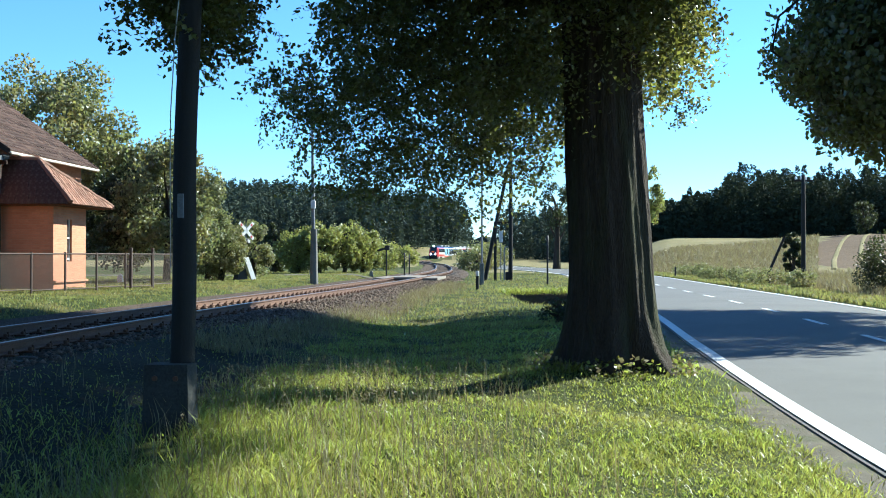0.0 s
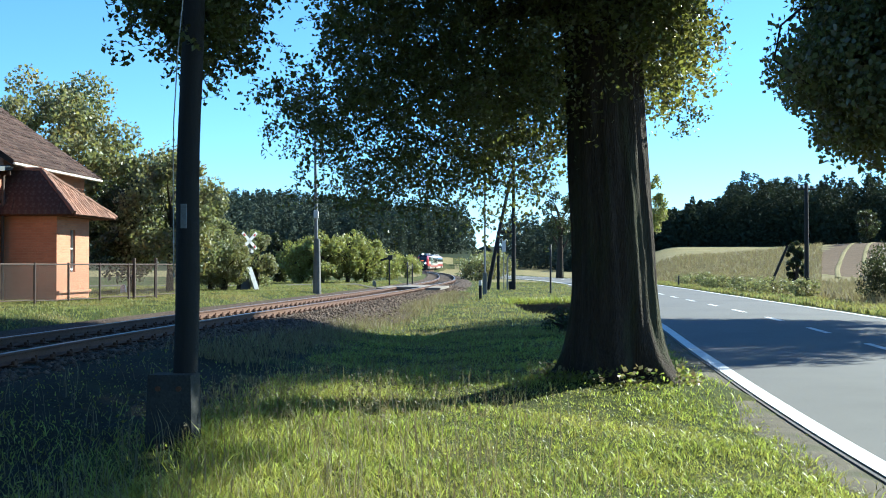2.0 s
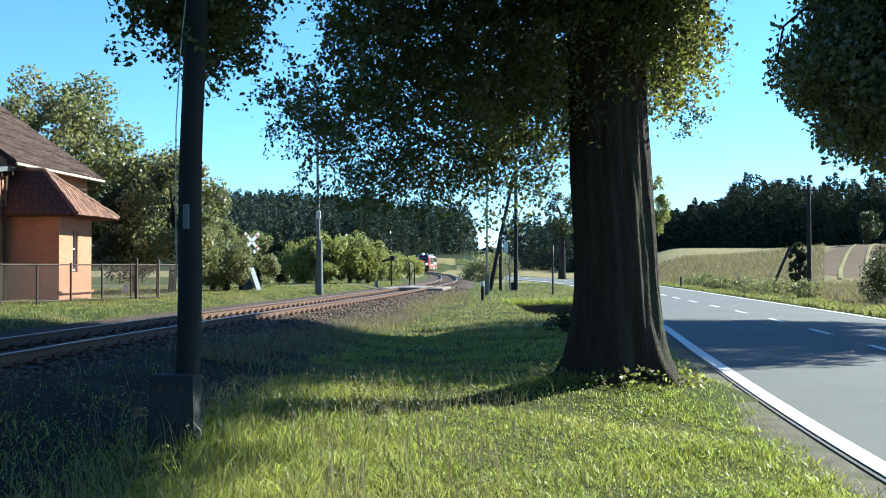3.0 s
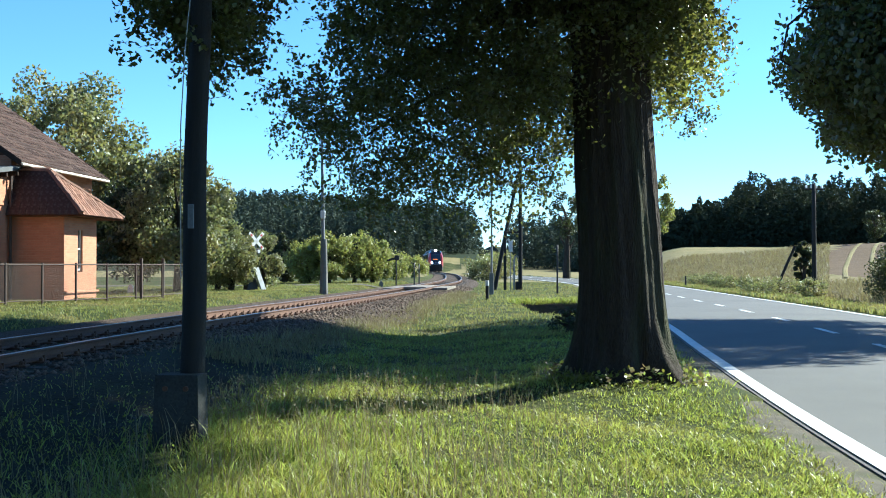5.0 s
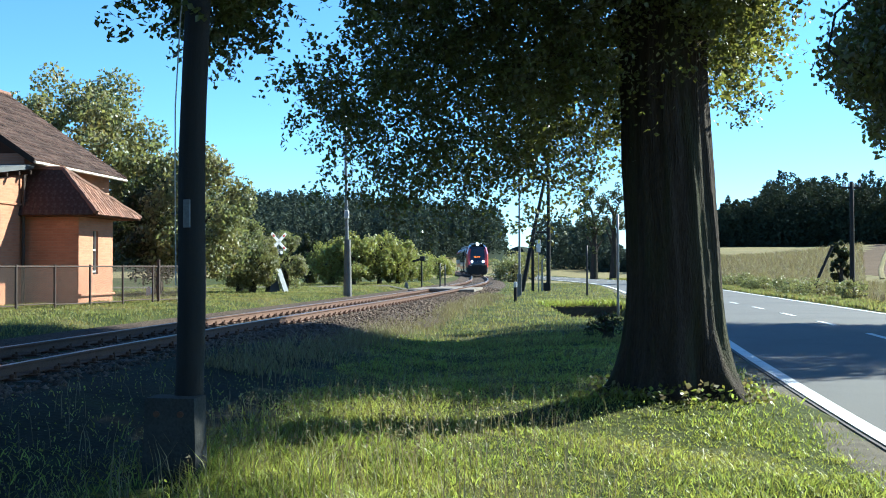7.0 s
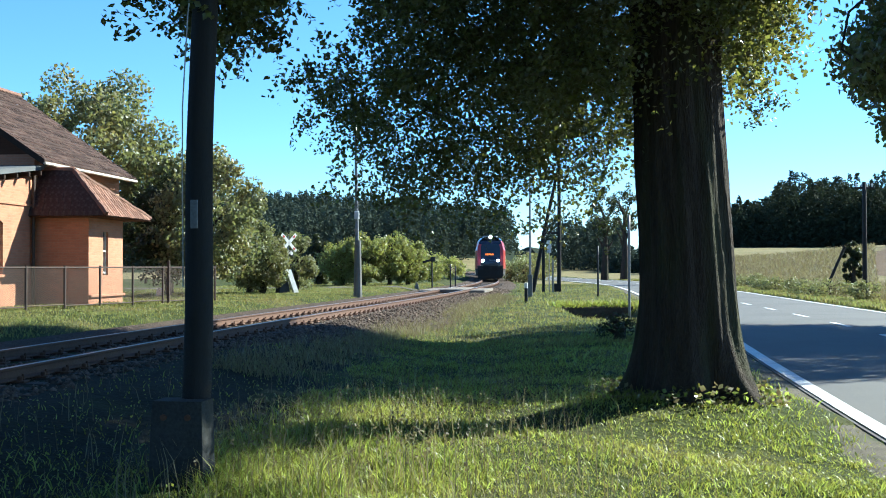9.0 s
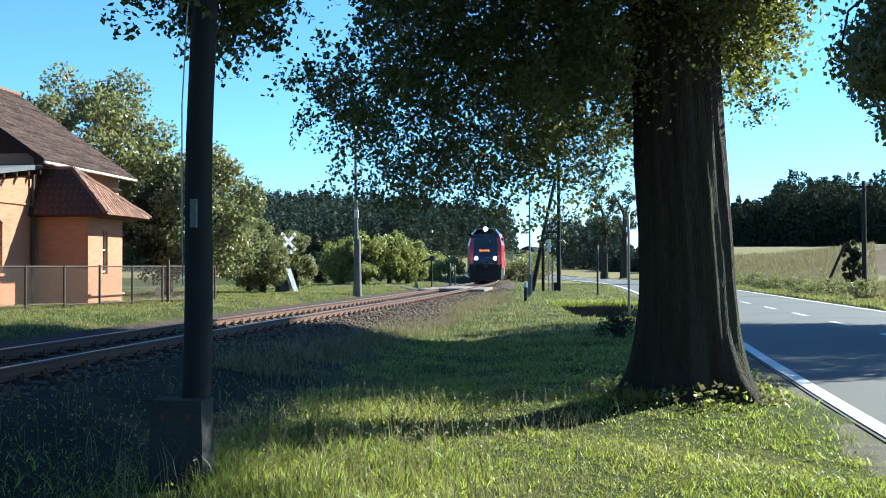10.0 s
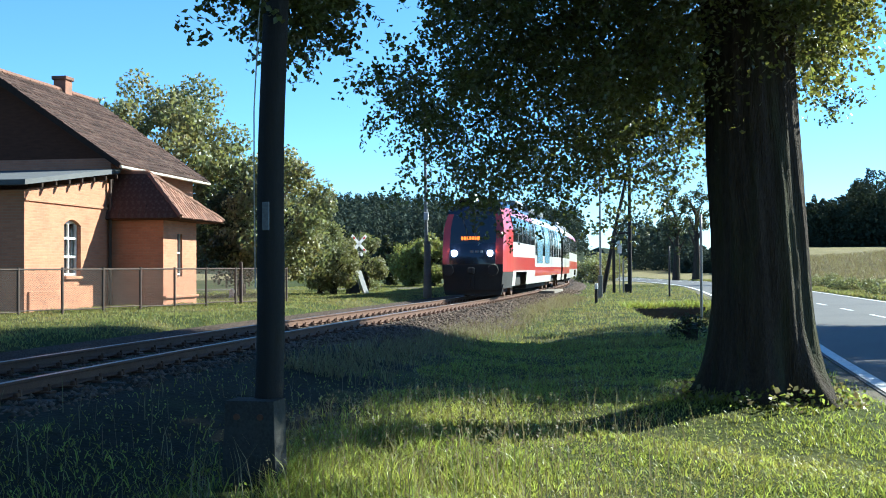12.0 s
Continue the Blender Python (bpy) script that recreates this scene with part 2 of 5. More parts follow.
RED = mat("red_train_paint", (0.452, 0.0404, 0.0323), (0.388, 0.0323, 0.0283), scale=2, fine=40, rough=0.3, bump=0.02, coat=0.5)
CREAM = mat("white_train_paint", (0.646, 0.637, 0.621), (0.598, 0.589, 0.573), scale=2, fine=40, rough=0.3, bump=0.02, coat=0.5)
NAVY = mat("dark_blue_train_paint", (0.00966, 0.0118, 0.0269), (0.00753, 0.00916, 0.0215), scale=2, fine=40, rough=0.25, bump=0.02, coat=0.5)
UNDER = mat("grimy_underframe", (0.0188, 0.0172, 0.0161), (0.0108, 0.0102, 0.00966), scale=6, fine=40, rough=0.8, bump=0.3)
# the blue sky reflection is put into this pane's base colour
BLUEGLASS = pane_mat("sky_reflection_window", (0.30, 0.52, 0.68), 0.12)
RUBBER = mat("black_rubber", (0.0108, 0.0108, 0.0108), (0.00753, 0.00753, 0.00753), rough=0.8, bump=0.1)
LAMP = glow_mat("lit_headlamp", (1.0, 0.93, 0.82), 30.0)
AMBER = glow_mat("lit_amber_display", (1.0, 0.2, 0.02), 0.6)


# ---- shapes ----
class Shape:
    """Collects vertices and faces for one mesh."""

    def __init__(self):
        self.v, self.f, self.i = [], [], []

    def add(self, verts, faces, k=0):
        o = len(self.v)
        self.v += [tuple(p) for p in verts]
        self.f += [tuple(a + o for a in f) for f in faces]
        self.i += [k] * len(faces)
        return self

    def box(self, c, s, m=None, b=0.0, k=0):
        hx, hy, hz = (a / 2 for a in s)
        m = m or Matrix.Identity(4)
        b = min(b, hx * 0.8, hy * 0.8, hz * 0.8)
        if b <= 0:
            vs = [(sx * hx, sy * hy, sz * hz) for sx in (-1, 1) for sy in (-1, 1) for sz in (-1, 1)]
            fs = [(0, 1, 3, 2), (4, 6, 7, 5), (0, 4, 5, 1), (2, 3, 7, 6), (0, 2, 6, 4), (1, 5, 7, 3)]
        else:
            vs, ix = [], {}
            for sx in (-1, 1):
                for sy in (-1, 1):
                    for sz in (-1, 1):
                        for a in range(3):
                            ix[sx, sy, sz, a] = len(vs)
                            vs.append(tuple(g * (h if n == a else h - b) for n, (g, h) in enumerate(zip((sx, sy, sz), (hx, hy, hz)))))
            fs = []
            for a in range(3):
                p, q = (a + 1) % 3, (a + 2) % 3
                for g in (-1, 1):
                    ring = []
                    for u, w in ((-1, -1), (1, -1), (1, 1), (-1, 1)):
                        key = [0, 0, 0]
                        key[a], key[p], key[q] = g, u, w
                        ring.append(ix[(*key, a)])
                    fs.append(tuple(ring if g > 0 else ring[::-1]))
                for u in (-1, 1):
                    for w in (-1, 1):
                        k1, k2 = [0, 0, 0], [0, 0, 0]
                        k1[a], k2[a] = -1, 1
                        k1[p] = k2[p] = u
                        k1[q] = k2[q] = w
                        e = [ix[(*k1, p)], ix[(*k2, p)], ix[(*k2, q)], ix[(*k1, q)]]
                        fs.append(tuple(e if u * w > 0 else e[::-1]))
            for sx in (-1, 1):
                for sy in (-1, 1):
                    for sz in (-1, 1):
                        t = [ix[sx, sy, sz, a] for a in range(3)]
                        fs.append(tuple(t if sx * sy * sz > 0 else t[::-1]))
        return self.add([(Matrix.Translation(c) @ m) @ Vector(p) for p in vs], fs, k)

    def tube(self, pts, radii, n=8, caps=True, k=0, wob=None):
        pts = [Vector(p) for p in pts]
        o, rings = len(self.v), []
        ref = Vector((0.31, 0.95, 0.05))
        for i, p in enumerate(pts):
            d = (pts[min(i + 1, len(pts) - 1)] - pts[max(i - 1, 0)]).normalized()
            u = d.cross(ref)
            if u.length < 0.1:
                u = d.cross(Vector((1, 0, 0)))
            u.normalize()
            w = d.cross(u)
            r = radii[i] if hasattr(radii, "__len__") else radii
            ring = []
            for j in range(n):
                a = 2 * math.pi * j / n
                rr = r * (wob(a, p.z) if wob else 1)
                ring.append(p + u * (rr * math.cos(a)) + w * (rr * math.sin(a)))
            rings.append(ring)
        vs = [q for ring in rings for q in ring]
        fs = [(i * n + j, i * n + (j + 1) % n, (i + 1) * n + (j + 1) % n, (i + 1) * n + j) for i in range(len(pts) - 1) for j in range(n)]
        if caps:
            fs += [tuple(reversed(range(n))), tuple(range((len(pts) - 1) * n, len(pts) * n))]
        return self.add(vs, fs, k)

    def sweep(self, profile, path, closed=False, k=0):
        """profile: (across, up) in order; path: (point, sideways vector)."""
        n = len(profile)
        vs = [Vector(p) + Vector(s) * a + Vector((0, 0, b)) for p, s in path for a, b in profile]
        m = n if closed else n - 1
        fs = [(i * n + j, i * n + (j + 1) % n, (i + 1) * n + (j + 1) % n, (i + 1) * n + j) for i in range(len(path) - 1) for j in range(m)]
        if closed:
            fs += [tuple(range(n)), tuple(range((len(path) - 1) * n, len(path) * n))[::-1]]
        return self.add(vs, fs, k)

    def poly(self, pts, k=0):
        return self.add(pts, [tuple(range(len(pts)))], k)

    def slab(self, pts, d, k=0):
        """A flat outline given a thickness along the vector d."""
        n, d = len(pts), Vector(d)
        vs = [Vector(p) for p in pts] + [Vector(p) + d for p in pts]
        fs = [tuple(reversed(range(n))), tuple(range(n, 2 * n))] + [(j, (j + 1) % n, n + (j + 1) % n, n + j) for j in range(n)]
        return self.add(vs, fs, k)


def mesh_of(name, verts, faces, mats, idx=None, smooth=False):
    me = bpy.data.meshes.new(name)
    me.from_pydata([tuple(p) for p in verts], [], faces)
    for m in (mats if isinstance(mats, (list, tuple)) else [mats]):
        me.materials.append(m)
    if idx is not None and len(me.materials) > 1:
        me.polygons.foreach_set("material_index", np.array(idx, dtype=np.int32))
    if smooth:
        me.polygons.foreach_set("use_smooth", np.ones(len(me.polygons), dtype=bool))
    me.update()
    return me


def fix_normals(me):
    bm = bmesh.new()
    bm.from_mesh(me)
    bmesh.ops.recalc_face_normals(bm, faces=bm.faces)
    bm.to_mesh(me)
    bm.free()


def part(name, shape, mats, parent=None, label="", smooth=False, m=None):
    me = mesh_of(name, shape.v, shape.f, mats, shape.i, smooth)
    fix_normals(me)
    ob = new(name, me)
    if parent is not None:
        ob.parent = parent
    if m is not None:
        ob.matrix_basis = m
    if label:
        tagged(ob, label)
    return ob


def thing(name, label, category, m=None, group="", kind=""):
    ob = new(name)
    if m is not None:
        ob.matrix_basis = m
    return tagged(ob, label, category, group, kind)


def soup(name, pos, faces, mats, parent=None, idx=None):
    """A mesh from arrays: many small loose pieces."""
    me = bpy.data.meshes.new(name)
    nv, nf, k = len(pos), len(faces), faces.shape[1]
    me.vertices.add(nv)
    me.vertices.foreach_set("co", pos.astype(np.float32).ravel())
    me.loops.add(nf * k)
    me.loops.foreach_set("vertex_index", faces.astype(np.int32).ravel())
    me.polygons.add(nf)
    me.polygons.foreach_set("loop_start", np.arange(0, nf * k, k, dtype=np.int32))
    for m in (mats if isinstance(mats, (list, tuple)) else [mats]):
        me.materials.append(m)
    if idx is not None:
        me.polygons.foreach_set("material_index", np.asarray(idx, dtype=np.int32))
    me.update(calc_edges=True)
    me.validate()
    ob = new(name, me)
    if parent is not None:
        ob.parent = parent
    return ob


def smooth01(a):
    a = np.clip(a, 0, 1)
    return a * a * (3 - 2 * a)


def spline(pts, n):
    """A smooth line through plan points, as n points evenly spaced."""
    p = np.array(pts, float)
    t = np.arange(len(p))
    m = np.gradient(p, axis=0)
    s = np.linspace(0, len(p) - 1, n * 4)
    i = np.clip(s.astype(int), 0, len(p) - 2)
    u = (s - i)[:, None]
    q = (2 * u**3 - 3 * u**2 + 1) * p[i] + (u**3 - 2 * u**2 + u) * m[i] + (-2 * u**3 + 3 * u**2) * p[i + 1] + (u**3 - u**2) * m[i + 1]
    d = np.concatenate([[0], np.cumsum(np.linalg.norm(np.diff(q, axis=0), axis=1))])
    g = np.linspace(0, d[-1], n)
    return np.stack([np.interp(g, d, q[:, 0]), np.interp(g, d, q[:, 1])], 1)


# ---- plan ----
TRACK = spline([(-8.0, -40), (-7.6, -20), (-7.2, -5), (-6.8, 8), (-6.25, 18), (-5.15, 30), (-3.5, 45), (-2.4, 56.5), (-1.5, 68), (-0.75, 79),
                (-0.25, 90), (0.0, 112), (-0.5, 155), (-1.6, 178), (-2.9, 200), (-5.2, 244), (-5.9, 266), (-5.2, 292), (-3.0, 320), (2, 345), (10, 372), (24, 400)], 900)
ROAD = spline([(2.6, -60), (3.7, -45), (4.7, -30), (5.65, -15), (6.5, -3), (7.18, 8.8), (8.3, 20), (9.6, 31.5), (10.55, 43), (11.4, 55), (12.5, 70), (13.6, 86), (14.3, 102),
               (14.0, 120), (12.4, 138), (10.2, 155), (8.3, 175), (7.0, 200), (6.5, 230), (7.2, 260), (9.5, 290), (12.5, 325)], 700)
ROAD_HALF, RAIL_TOP = 3.75, 0.50


def offset(line, y):
    """The plan x of a line at y."""
    return np.interp(y, line[:, 1], line[:, 0])


def ground_z(x, y):
    x, y = np.asarray(x, float), np.asarray(y, float)
    dt, dr = x - offset(TRACK, y), x - offset(ROAD, y)
    left = 0.55 * smooth01((-dt - 1.0) / 2.2)
    bank = (0.16 + 0.14 * smooth01((26 - y) / 6)) * smooth01((3.8 - np.abs(dt)) / 2.0)
    z = np.where(dt < 0, np.maximum(left, bank), bank)
    z = z + 0.28 * np.exp(-((x - 2.3) ** 2 + (y - 14.4) ** 2) / 1.8)
    z = z - 0.75 * smooth01((x - 2.7) / 0.8) * smooth01((6.2 - x) / 0.8) * smooth01((y - 36) / 13) * smooth01((50.0 - y) / 0.5)
    z = z - 0.22 * np.exp(-((x + 0.8) / 1.8) ** 2) * smooth01((y - 14) / 8) * smooth01((46 - y) / 10)
    rise = smooth01((dr - 5) / 14) * smooth01((x / np.maximum(y, 1) - 0.125) / 0.08)
    z = z + rise * 0.031 * np.clip(y - 58, 0, 230)
    z = z + rise * 2.0 * np.exp(-((x - 52) / 13) ** 2 - ((y - 128) / 40) ** 2)
    a = x / np.maximum(y, 1)
    hill = np.interp(a, [-1.2, -0.16, -0.1, 0.0, 0.06, 0.09, 0.115, 0.14], [18, 18, 16, 12, 8, 5, 1, 0])
    z = z + hill * smooth01((y - 290) / 210)
    bump = 0.035 * np.sin(x * 1.7 + 0.6 * y) * np.sin(y * 1.3 - 0.4 * x) + 0.02 * np.sin(3.1 * x + 1.0) * np.sin(2.7 * y)
    near_road = smooth01((np.abs(dr) - 4.1) / 1.0)
    z = z + bump * near_road * smooth01((np.abs(dt) - 1.8) / 1.0)
    return np.where(np.abs(dr) < 4.0, np.minimum(z, -0.03), z)


def make_ground():
    xs = np.unique(np.concatenate([np.linspace(-900, -70, 40), np.arange(-70, -16, 1.5), np.arange(-16, 18, 0.35), np.arange(18, 90, 1.5), np.linspace(90, 900, 40)]))
    ys = np.unique(np.concatenate([np.linspace(-300, -12, 20), np.arange(-12, 3, 1.0), np.arange(3, 56, 0.35), np.arange(56, 140, 1.2), np.arange(140, 320, 4), np.linspace(320, 1500, 50)]))
    X, Y = np.meshgrid(xs, ys)
    Z = ground_z(X, Y)
    nx, ny = len(xs), len(ys)
    pos = np.stack([X, Y, Z], -1).reshape(-1, 3)
    i = (np.arange(ny - 1)[:, None] * nx + np.arange(nx - 1)[None, :]).ravel()
    faces = np.stack([i, i + 1, i + nx + 1, i + nx], 1)
    c = pos[faces].mean(1)
    dr, dt = c[:, 0] - offset(ROAD, c[:, 1]), c[:, 0] - offset(TRACK, c[:, 1])
    idx = np.zeros(len(faces), int)
    idx[(dr > 5.6 + 0.8 * np.sin(c[:, 1] * 0.9)) & (c[:, 1] > 38)] = 1
    soil = (c[:, 0] > 0.33 * c[:, 1] + 2.5 * np.sin(c[:, 1] * 0.05)) & (c[:, 1] > 78) & (c[:, 1] < 215) & (c[:, 0] > 30)
    idx[soil] = 2
    idx[(c[:, 1] > 112) & (dr < -5) & (np.abs(dt) > 3)] = 1
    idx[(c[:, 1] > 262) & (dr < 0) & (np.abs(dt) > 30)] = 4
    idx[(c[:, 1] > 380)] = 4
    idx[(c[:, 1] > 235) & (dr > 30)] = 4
    idx[(np.abs(c[:, 0] - 4.5) < 1.9) & (np.abs(c[:, 1] - 49.9) < 0.45)] = 5
    # earth strip beside the track, its colour darkened for the shade there
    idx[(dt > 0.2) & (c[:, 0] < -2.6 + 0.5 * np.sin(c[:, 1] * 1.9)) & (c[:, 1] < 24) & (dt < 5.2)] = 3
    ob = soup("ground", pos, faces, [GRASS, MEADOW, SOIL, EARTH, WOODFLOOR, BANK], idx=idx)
    ob.data.polygons.foreach_set("use_smooth", idx != 5)
    return tagged(ob, "grassy roadside verge, meadow and ploughed field under a wooded hill", "ground", kind="structure")


def line_path(line, off, z, y0, y1, step=1):
    d = np.gradient(line, axis=0)
    d /= np.linalg.norm(d, axis=1)[:, None]
    s = np.stack([d[:, 1], -d[:, 0]], 1)
    out = []
    for i in range(0, len(line), step):
        if y0 <= line[i, 1] <= y1:
            p = line[i] + s[i] * off
            zz = z(p[0], p[1]) if callable(z) else z
            out.append(((p[0], p[1], zz), (s[i, 0], s[i, 1], 0)))
    return out


def make_road():
    h = ROAD_HALF
    road = part("road", Shape().sweep([(-h, -0.12), (-h, 0.0), (-h * 0.5, 0.03), (0, 0.04), (h * 0.5, 0.03), (h, 0.0), (h, -0.12)], line_path(ROAD, 0, 0.0, -60, 320)), ASPHALT, smooth=False)
    tagged(road, "grey asphalt country road with white edge lines", "road", kind="structure")
    part("edge_line", Shape().sweep([(-0.1, 0.0), (-0.1, 0.006), (0.1, 0.01), (0.1, 0.0)], line_path(ROAD, -h + 0.15, 0.008, -60, 318)), PAINT_W, road)
    part("edge_line", Shape().sweep([(-0.1, 0.0), (-0.1, 0.01), (0.1, 0.006), (0.1, 0.0)], line_path(ROAD, h - 0.22, 0.008, -60, 318)), PAINT_W, road)
    d = np.concatenate([[0], np.cumsum(np.linalg.norm(np.diff(ROAD, axis=0), axis=1))])
    g = 62.6
    while g < 240:
        n = np.linspace(g, g + 2.4, 5)
        xs, ys = np.interp(n, d, ROAD[:, 0]), np.interp(n, d, ROAD[:, 1])
        t = np.array([xs[-1] - xs[0], ys[-1] - ys[0]])
        t /= np.linalg.norm(t)
        part("centre_dash", Shape().sweep([(-0.07, 0), (-0.07, 0.01), (0.07, 0.01), (0.07, 0)], [((x, y, 0.04), (t[1], -t[0], 0)) for x, y in zip(xs, ys)]), PAINT_W, road)
        g += 6.0
    sh = Shape().sweep([(-0.62, -0.06), (-0.5, 0.0), (-0.3, 0.012), (-0.1, 0.0), (0.06, -0.02)], line_path(ROAD, -h - 0.03, 0.0, -60, 300))
    tagged(part("gravel_shoulder", sh, GRAVEL), "narrow strip of pale gravel beside the road", "shoulder", kind="structure")
    return road


def make_track():
    track = thing("railway_track", "single railway track with rusty rails on ballast", "railway track", kind="structure")
    z0 = RAIL_TOP
    prof = [(-0.065, -0.16), (0.065, -0.16), (0.065, -0.148), (0.012, -0.125), (0.010, -0.045), (0.036, -0.032), (0.036, -0.004), (0.03, 0.0), (-0.03, 0.0), (-0.036, -0.004), (-0.036, -0.032), (-0.010, -0.045), (-0.012, -0.125), (-0.065, -0.148)]
    for off in (-0.7525, 0.7525):
        path = line_path(TRACK, off, z0, -40, 400)
        sh = Shape().sweep(prof, path, closed=True)
        n = len(prof)
        sh.i = [1 if k < n * (len(path) - 1) and k % n in (6, 7, 8) else 0 for k in range(len(sh.f))]
        part("rail", sh, [RUST, STEEL], track, "rusty steel rail with a worn bright head")
    d = np.concatenate([[0], np.cumsum(np.linalg.norm(np.diff(TRACK, axis=0), axis=1))])
    start = np.interp(4.0, TRACK[:, 1], d)
    sl = Shape().box((0, 0, 0), (2.5, 0.25, 0.16), b=0.02)
    me = mesh_of("sleeper", sl.v, sl.f, SLEEPER)
    ch = Shape()
    for s in (-1, 1):
        c = s * 0.7525
        ch.box((c, 0, 0.095), (0.36, 0.16, 0.03), b=0.008)
        for e in (-1, 1):
            ch.box((c + e * 0.105, 0, 0.13), (0.06, 0.11, 0.06), b=0.012)
            ch.tube([(c + e * 0.13, 0, 0.10), (c + e * 0.13, 0, 0.19)], 0.018, 6)
    mech = mesh_of("rail_chair", ch.v, ch.f, RUST)
    fix_normals(mech)
    for k in range(150):
        g = start + 0.62 * k
        x, y = np.interp(g, d, TRACK[:, 0]), np.interp(g, d, TRACK[:, 1])
        x2, y2 = np.interp(g + 0.3, d, TRACK[:, 0]), np.interp(g + 0.3, d, TRACK[:, 1])
        m = pose(x, y, z0 - 0.27, 0, 0, math.degrees(math.atan2(-(x2 - x), y2 - y)) + 0.8 * math.sin(k * 7.1))
        for nm, mesh in (("sleeper", me), ("rail_chair", mech)):
            ob = new(nm, mesh)
            ob.parent, ob.matrix_basis = track, m
    bed = Shape().sweep([(-2.9, -0.5), (-2.1, -0.06), (-1.45, -0.2), (-0.9, -0.215), (0, -0.23), (0.9, -0.215), (1.45, -0.2), (1.9, -0.26), (3.1, -0.62)], line_path(TRACK, 0, z0, -40, 400))
    tagged(part("ballast_bed", bed, BED, track), kind="stuff")
    rng = np.random.default_rng(7)
    n = 15000
    y = 5 + 70 * rng.random(n) ** 1.35
    o = rng.uniform(-1.5, 2.75, n)
    o = np.where((y < 24) & (o > 1.75), rng.uniform(-0.8, 1.7, n), o)
    x = offset(TRACK, y) + o
    zb = np.interp(o, [-2.1, -1.45, -0.9, 0, 0.9, 1.45, 1.9, 3.1], [-0.06, -0.2, -0.215, -0.23, -0.215, -0.2, -0.26, -0.62]) + z0
    r = rng.uniform(0.022, 0.05, n) * (1 + 0.008 * y)
    base = np.array([(1, 0, 0), (-1, 0, 0), (0, 1, 0), (0, -1, 0), (0, 0, 1), (0, 0, -1)], float)
    tri = np.array([(0, 2, 4), (2, 1, 4), (1, 3, 4), (3, 0, 4), (2, 0, 5), (1, 2, 5), (3, 1, 5), (0, 3, 5)])
    v = base[None] * rng.uniform(0.6, 1.3, (n, 6, 1)) + rng.uniform(-0.25, 0.25, (n, 6, 3))
    a = rng.uniform(0, 6.28, n)
    rot = np.stack([v[..., 0] * np.cos(a)[:, None] - v[..., 1] * np.sin(a)[:, None], v[..., 0] * np.sin(a)[:, None] + v[..., 1] * np.cos(a)[:, None], v[..., 2] * 0.8], -1)
    pos = rot * r[:, None, None] + np.stack([x, y, zb + 0.25 * r], -1)[:, None]
    ob = soup("ballast_stones", pos.reshape(-1, 3), (tri[None] + 6 * np.arange(n)[:, None, None]).reshape(-1, 3), STONE, track)
    tagged(ob, kind="stuff")
    return track


# ---- plants ----
def leaf_cloud(centres, normals, size, rng, fold=0.25, aspect=0.75):
    """Pointed leaves of two halves, one at each centre."""
    n = len(centres)
    d = rng.normal(size=(n, 3))
    d[:, 2] -= 0.5
    d /= np.linalg.norm(d, axis=1)[:, None]
    s = np.cross(d, normals + 0.6 * rng.normal(size=(n, 3)))
    s /= np.linalg.norm(s, axis=1)[:, None] + 1e-9
    nn = np.cross(d, s)
    L = size[:, None] if hasattr(size, "__len__") else np.full((n, 1), size)
    w = L * aspect * 0.5
    p0 = centres - d * L * 0.5
    p1 = centres + s * w - d * L * 0.08 + nn * w * fold
    p2 = centres + d * L * 0.5
    p3 = centres - s * w - d * L * 0.08 + nn * w * fold
    pos = np.stack([p0, p1, p2, p3], 1).reshape(-1, 3)
    f = np.array([(0, 1, 2), (0, 2, 3)])
    return pos, (f[None] + 4 * np.arange(n)[:, None, None]).reshape(-1, 3)


def sprays(starts, dirs, length, per, rng, droop=0.5, spread=0.16):
    """Points along drooping twigs."""
    n = len(starts)
    t = rng.random((n, per)) ** 0.8
    l = (length * rng.uniform(0.6, 1.3, n))[:, None]
    p = starts[:, None] + dirs[:, None] * (t * l)[..., None]
    p[..., 2] -= droop * (t * l) ** 2
    p += rng.normal(size=p.shape) * (spread * (0.4 + 0.6 * (1 - t)))[..., None]
    return p.reshape(-1, 3)


def unit(v):
    return v / (np.linalg.norm(v, axis=1)[:, None] + 1e-9)


def bark_tube(sh, pts, radii, n, seed, ridge=0.06):
    def wob(a, z):
        return 1 + ridge * math.sin(a * 9 + 1.7 * math.sin(z * 1.3 + seed)) + ridge * 0.8 * math.sin(a * 17 + z * 0.9 + seed) + ridge * 0.7 * noise.noise((math.cos(a) * 3, math.sin(a) * 3, z * 0.8 + seed))
    return sh.tube(pts, radii, n, wob=wob)


